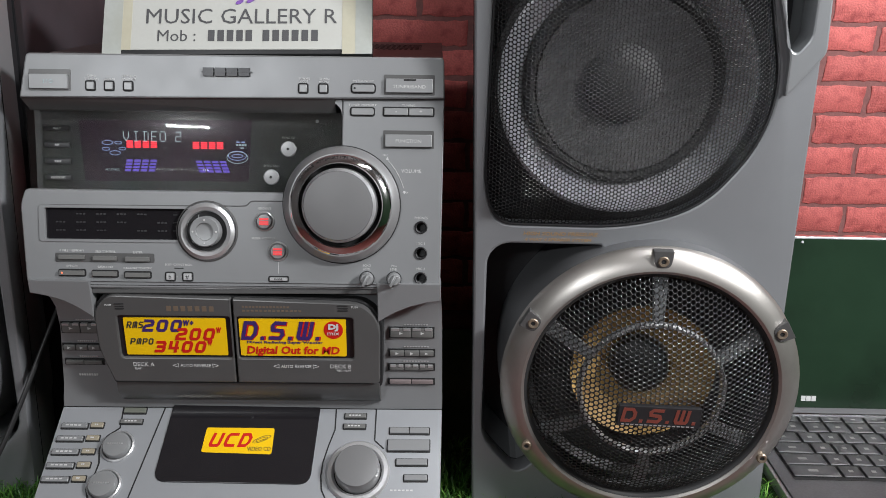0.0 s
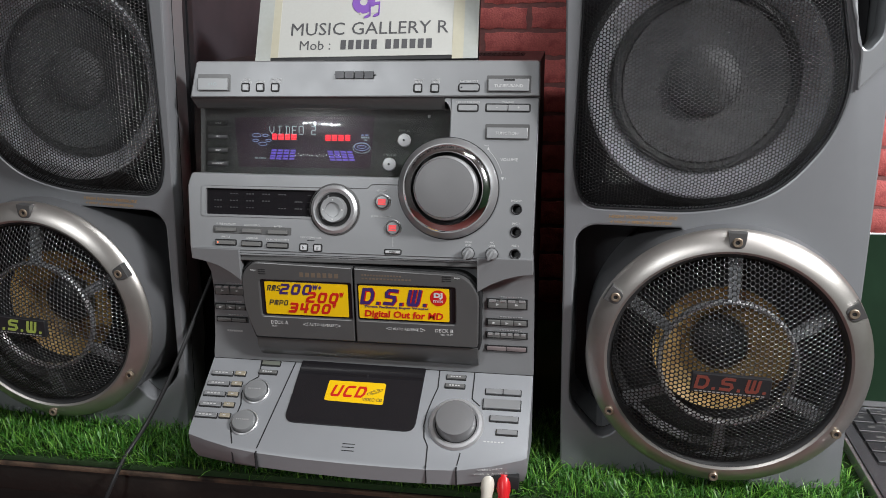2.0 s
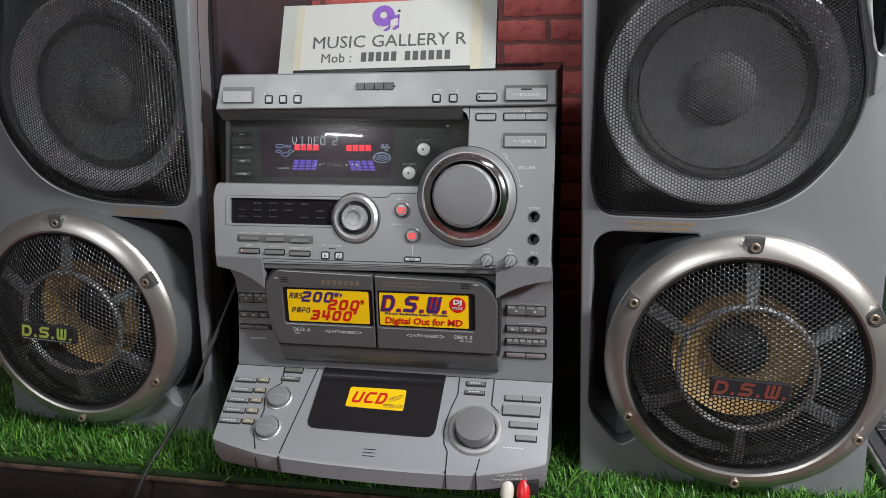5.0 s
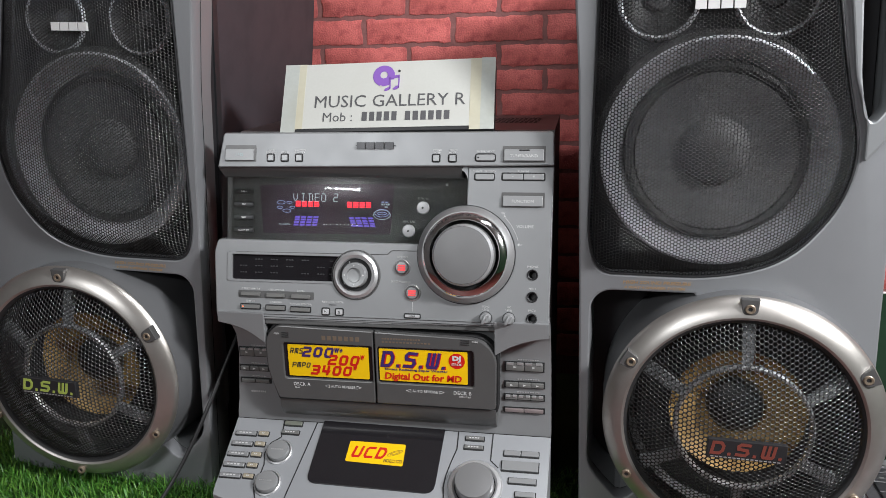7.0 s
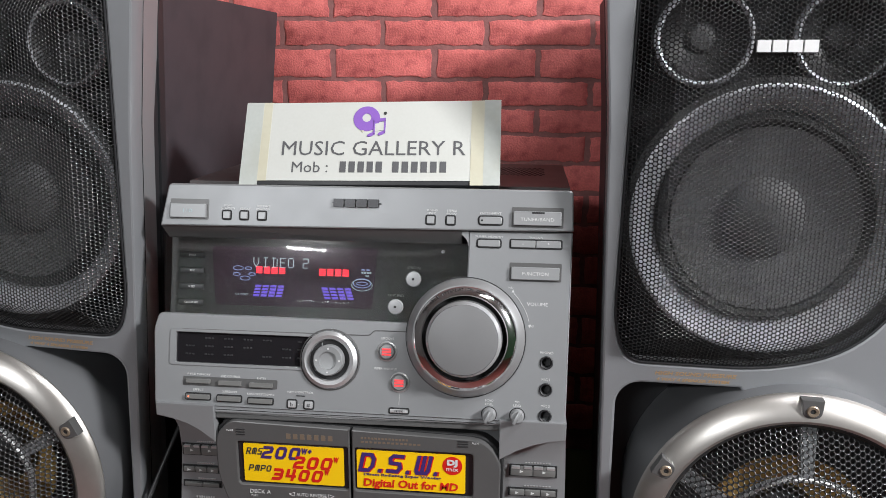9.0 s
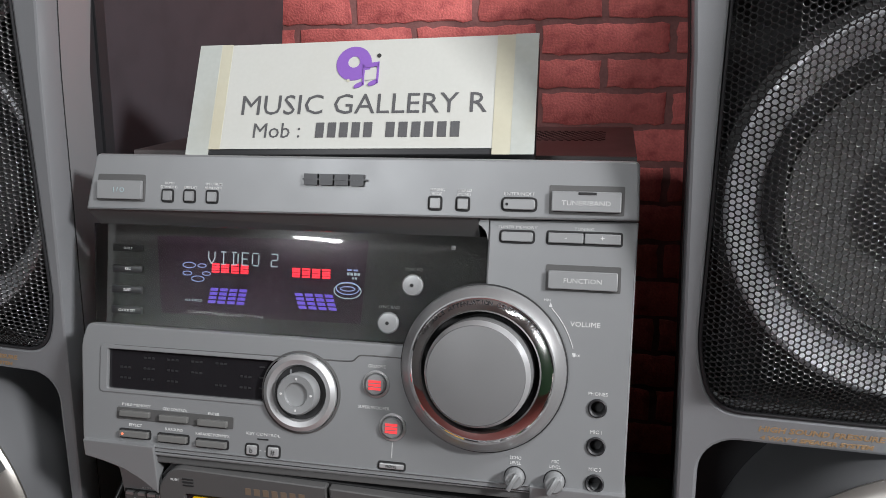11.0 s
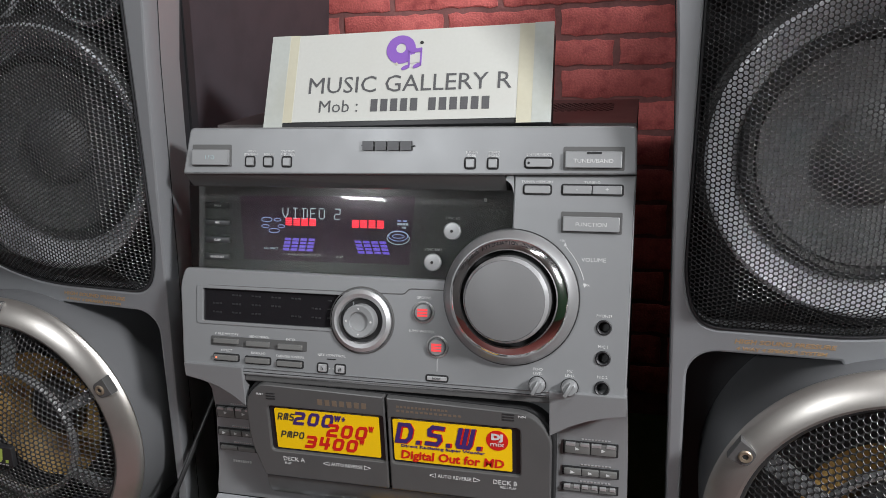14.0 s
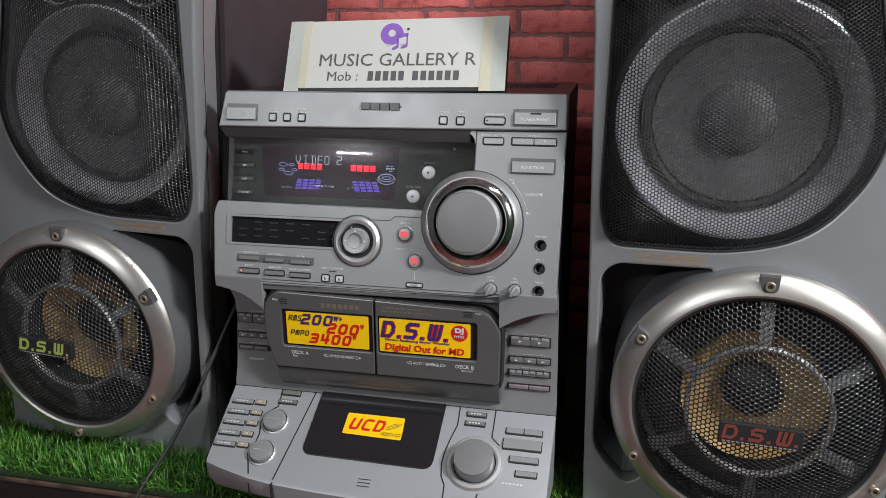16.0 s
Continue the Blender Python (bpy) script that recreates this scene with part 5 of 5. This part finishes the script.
part("card_text", lettering("MUSIC GALLERY R", 0.0104, 0.1262, 0.00005), SIGN_INK, card, "grey printed lettering", SIGN @ shift(0.0025, -0.0002, 0.0212))
part("card_text", lettering("Mob :", 0.0078, 0.0250, 0.00005), SIGN_INK, card, "", SIGN @ shift(-0.0402, -0.0002, 0.0088))
for x0, x1, n in ((-0.0195, 0.0115, 5), (0.0165, 0.0550, 6)):
    for i in range(n):
        w = (x1 - x0) / n
        part("number_bar", block(x0 + i * w, x0 + (i + 0.68) * w, -0.0003, 0.0001, 0.0088, 0.0166), SIGN_INK, card, "", SIGN)
logo = part("printed_disc", plate(circle(-0.0030, 0.0480, 0.0092, 40), [circle(-0.0030, 0.0488, 0.0031, 24)], -0.0003, 0.0001), PURPLE, card, "purple printed music symbol", SIGN)
for cx, cz in ((0.0005, 0.0362), (0.0077, 0.0372)):
    part("note_head", plate([(cx + 0.0024 * math.cos(t) + 0.0006 * math.sin(t), cz + 0.0015 * math.sin(t) + 0.0006 * math.cos(t)) for t in np.linspace(0, 2 * math.pi, 18)[:-1]], (), -0.0006, 0.0001), PURPLE, logo, "", SIGN)
    part("note_stem", block(cx + 0.0016, cx + 0.0026, -0.0006, 0.0001, cz, cz + 0.0105), PURPLE, logo, "", SIGN)
part("note_beam", plate([(0.0021, 0.0452), (0.0103, 0.0462), (0.0103, 0.0486), (0.0021, 0.0476)], (), -0.0006, 0.0001), PURPLE, logo, "", SIGN)
part("note_outline", plate([(0.0010, 0.0385), (0.0096, 0.0395), (0.0096, 0.0450), (0.0031, 0.0442), (0.0031, 0.0385)], (), -0.0004, 0.0001), PAPER, logo, "", SIGN)
part("stain_spot", plate(circle(0.0098, 0.0520, 0.0011, 10), (), -0.0004, 0.0001), BLACK_INK, card, "", SIGN)
part("stain_spot", plate(circle(-0.0052, 0.0388, 0.0009, 7), (), -0.0004, 0.0001), TAPE, card, "", SIGN)

# ---- laptop ----
LAP = pose(0.402, 0.178, 0.0, 0, 0, -1.5)
lap = thing("laptop", LAP, "open silver laptop with dark screen standing on turf", "laptop")
base = part("base", plate(rounded([(0, -0.198), (0.300, -0.198), (0.300, 0.004), (0, 0.004)], 0.012), (), -0.0145, -0.004, 0.001, True), LAP_BODY, lap, "silver laptop base", LAP)
part("palm_rest", plate(rounded([(0.003, -0.195), (0.297, -0.195), (0.297, 0.0), (0.003, 0.0)], 0.010), (), -0.0162, -0.0140, 0.0005, True), LAP_PALM, base, "dark carbon-weave palm rest", LAP)
well = part("key_well", block(0.0135, 0.2865, -0.100, -0.006, 0.0160, 0.0166), GAP, base, "", LAP)
for row in range(6):
    hh = 0.0085 if row == 0 else 0.0145
    y1 = -0.007 if row == 0 else -0.0075 - 0.010 - (row - 1) * 0.0163
    x = 0.0145
    widths = [0.0195] * 14 if row in (0, 1) else [0.0195 + 0.004 * row] + [0.0182] * 14
    for w in widths:
        if x + w > 0.286:
            w = 0.286 - x
        if w < 0.008:
            break
        k = part("key", block(x, x + w - 0.0022, y1 - hh, y1, 0.0166, 0.0182, 0.0005, 1), LAP_KEY, well, "", LAP)
        part("key_mark", block(x + w * 0.35, x + w * 0.55, y1 - hh * 0.6, y1 - hh * 0.4, 0.0181, 0.0183), BUTTON_DARK, k, "", LAP)
        x += w
HINGE = LAP @ shift(0, 0.002, 0.0155) @ pose(0, 0, 0, -13)
scr = part("screen_lid", plate(rounded([(0, 0), (0.300, 0), (0.300, 0.1620), (0, 0.1620)], [0, 0, 0.006, 0.006]), (), 0.0, 0.006, 0.001), LAP_BODY, lap, "thin silver screen lid", HINGE)
part("screen_glass", block(0.0022, 0.2978, -0.0006, 0.001, 0.006, 0.1600), LAP_SCREEN, scr, "dark glossy screen", HINGE)
part("lens_dot", lathe([(0.0012, 0), (0.0011, 0.0004), (0, 0.0004)], 12), FRAME_GREY, scr, "", HINGE @ shift(0.052, -0.0006, 0.1570))
part("screen_mark", bars(0.0600, 0.0740, 0.0120, 0.0168, 3, -0.0010, -0.0004, 0.15), LETTER, scr, "white maker's mark", HINGE)
# Dim green glowing patches near the upper left corner of the screen.
for cx, cz, r in ((0.0085, 0.139, 0.006), (0.014, 0.146, 0.0045), (0.0045, 0.1315, 0.004), (0.0175, 0.132, 0.0028)):
    pts = [(cx + r * (1 + 0.25 * math.sin(3 * t + cx * 900)) * math.cos(t), cz + 0.8 * r * (1 + 0.2 * math.cos(2 * t)) * math.sin(t)) for t in np.linspace(0, 2 * math.pi, 22)[:-1]]
    part("screen_image", plate(pts, (), -0.0009, -0.0005), GLOW_GREEN, scr, "", HINGE)

# ---- cable ----
solo("black_cable", tube([(-0.150, 0.13, 0.168), (-0.1530, 0.105, 0.155), (-0.1584, 0.085, 0.1325), (-0.172, 0.062, 0.090), (-0.190, 0.046, 0.048), (-0.2045, 0.032, 0.021), (-0.2105, 0.016, 0.012), (-0.2150, 0.004, -0.004), (-0.2240, -0.003, -0.024), (-0.238, -0.004, -0.06), (-0.255, 0.002, -0.16), (-0.26, 0.01, -0.40)], 0.0018), CABLE, "thin black cable running down over the table edge", "cable")

# ---- room ----


def slab(name, x0, x1, y0, y1, z0, z1, mat, label):
    return solo(name, block(x0, x1, y0, y1, z0, z1), mat, label, "wall" if "wall" in name else name.split("_")[0], UP, "", "structure")


# Unseen floor; its red is chosen for the reflections in the metal rings.
slab("floor", -2.6, 2.6, -4.1, 0.6, -0.85, -0.80, FLOOR, "plain dull red floor of the room")
slab("ceiling", -2.6, 2.6, -4.1, 0.6, 1.95, 2.00, CEILING, "plain pale painted ceiling of the room")
slab("wall_left", -2.65, -2.6, -4.1, 0.6, -0.8, 1.95, WALL, "plain painted side wall")
# Unseen wall, added in green so the volume ring mirrors that colour.
slab("wall_right", 2.6, 2.65, -4.1, 0.6, -0.8, 1.95, GREEN_WALL, "unseen side wall, made green for its reflection")
slab("wall_behind", -2.6, 2.6, -4.15, -4.1, -0.8, 1.95, WALL, "plain painted wall facing the table")

# table under the turf
table = thing("table", shift(0, 0.2, -0.8), "black-stained wooden table with rough raw front edge", "table")
part("tabletop", block(-1.1, 1.2, 0.0165, 0.386, -0.034, -0.004, 0.002), WOOD, table, "", pose(0, 0, 0, 0, 0, 0))
part("raw_edge", block(-1.1, 1.2, 0.0140, 0.0164, -0.0075, -0.0035, 0.0006), RAW_EDGE, table, "raw brown edge of the board")
part("apron", block(-1.1, 1.2, 0.034, 0.060, -0.12, -0.035, 0.002), WOOD, table)
for x in (-1.0, -0.28, 0.42, 1.1):
    part("leg", block(x, x + 0.05, 0.062, 0.112, -0.8, -0.035, 0.003), WOOD, table)
part("lower_shelf", block(-1.09, 1.19, 0.06, 0.37, -0.42, -0.40, 0.002), WOOD, table)

# turf
solo("turf_mat", block(-1.1, 1.2, 0.0175, 0.384, -0.004, 0.0015, 0.0008), TURF_BASE, "green backing of artificial turf on the table", "turf", UP, "", "structure")
rng = np.random.default_rng(5)


def turf_blades(x0, x1, y0, y1, count):
    x, y = rng.uniform(x0, x1, count), rng.uniform(y0, y1, count)
    keep = ~((x > 0.392) & (x < 0.71)) & ~((y > 0.068) & (x > 0.155) & (x < 0.375)) & ~((y > 0.085) & (x > -0.40) & (x < -0.185))
    x, y = x[keep], y[keep]
    count = len(x)
    yaw, lean, ln, wd = rng.uniform(0, 6.283, count), rng.uniform(0.2, 1.25, count), rng.uniform(0.007, 0.018, count), rng.uniform(0.0007, 0.0013, count)
    out = np.stack([np.cos(yaw), np.sin(yaw)], 1)
    front = np.clip(1 - (y - y0) / 0.012, 0, 1) * (y0 < 0.03)
    out[:, 1] -= front * 0.8
    side = np.stack([-np.sin(yaw), np.cos(yaw)], 1)
    V = np.zeros((count, 7, 3))
    for k, (t, w) in enumerate(((0.0, 1.0), (0.45, 0.9), (0.8, 0.6))):
        bend = ln * (lean * t * t)
        up = ln * t * np.sqrt(np.maximum(0.1, 1 - (0.55 * lean * t) ** 2))
        c = np.stack([x + out[:, 0] * bend, y + out[:, 1] * bend, 0.001 + up], 1)
        V[:, 2 * k, :2], V[:, 2 * k + 1, :2] = c[:, :2] + side * (wd * w / 2)[:, None], c[:, :2] - side * (wd * w / 2)[:, None]
        V[:, 2 * k, 2] = V[:, 2 * k + 1, 2] = c[:, 2]
    V[:, 6, 0], V[:, 6, 1] = x + out[:, 0] * ln * lean, y + out[:, 1] * ln * lean
    V[:, 6, 2] = 0.001 + ln * np.sqrt(np.maximum(0.08, 1 - (0.6 * lean) ** 2))
    faces = []
    for i in range(count):
        o = 7 * i
        faces += [(o, o + 1, o + 3, o + 2), (o + 2, o + 3, o + 5, o + 4), (o + 4, o + 5, o + 6)]
    me = bpy.data.meshes.new("turf_blades")
    me.from_pydata(V.reshape(-1, 3).tolist(), [], faces)
    return me


solo("artificial_turf", turf_blades(-0.62, 0.75, 0.0178, 0.135, 34000), TURF, "bright green artificial turf blades along the table front", "turf", UP, "", "stuff")

# ---- brick wall ----
solo("wall_brick", block(-2.6, 2.6, 0.3885, 0.45, -0.8, 1.95), MORTAR, "red brick-faced wall with brown mortar", "wall", UP, "", "structure")
wall = bpy.data.objects["wall_brick"]
levels = [0.0215, 0.0545, 0.0880, 0.1214, 0.1543, 0.1883, 0.2220, 0.2554, 0.2880, 0.3186, 0.3480, 0.3748, 0.4026, 0.4345, 0.4625, 0.4900, 0.5180, 0.5460, 0.5740]
pool = {}


def brick_mesh(n, w, h):
    key = (n, round(w, 4), round(h, 4))
    if key in pool:
        return pool[key]
    r = random.Random(n * 97 + int(w * 1e5) + int(h * 1e4))
    pts, per = [], 14
    for (ax, az, bx, bz) in ((0, 0, w, 0), (w, 0, w, h), (w, h, 0, h), (0, h, 0, 0)):
        for i in range(per if bx != ax else 4):
            t = i / (per if bx != ax else 4)
            pts.append((ax + (bx - ax) * t + r.uniform(-0.0013, 0.0011), az + (bz - az) * t + r.uniform(-0.0013, 0.0011)))
    bm = bmesh.new()
    mid = (w / 2, h / 2)
    back = [bm.verts.new((x, 0.003, z)) for x, z in pts]
    rim = [bm.verts.new((x, 0.0007, z)) for x, z in pts]
    face = [bm.verts.new((mid[0] + (x - mid[0]) * (1 - 0.0024 / w), 0.0 + r.uniform(-0.0002, 0.0002), mid[1] + (z - mid[1]) * (1 - 0.0024 / h))) for x, z in pts]
    for a, b in ((back, rim), (rim, face)):
        for i in range(len(a)):
            j = (i + 1) % len(a)
            bm.faces.new((a[i], a[j], b[j], b[i]))
    bm.faces.new(face)
    me = as_mesh("brick", bm)
    me.materials.append(BRICK)
    pool[key] = me
    return me


for row, (z0, z1) in enumerate(zip(levels, levels[1:])):
    even = row % 2
    for i in range(-7, 9):
        x0 = (-0.0455 if even else -0.0985) + i * 0.1055
        if x0 > 0.80 or x0 < -0.72:
            continue
        b = new("brick", brick_mesh(abs(i * 3 + row) % 4, 0.0995, z1 - z0 - 0.0045))
        b.parent = wall
        b.matrix_basis = shift(x0, 0.3872, z0 + 0.0022)
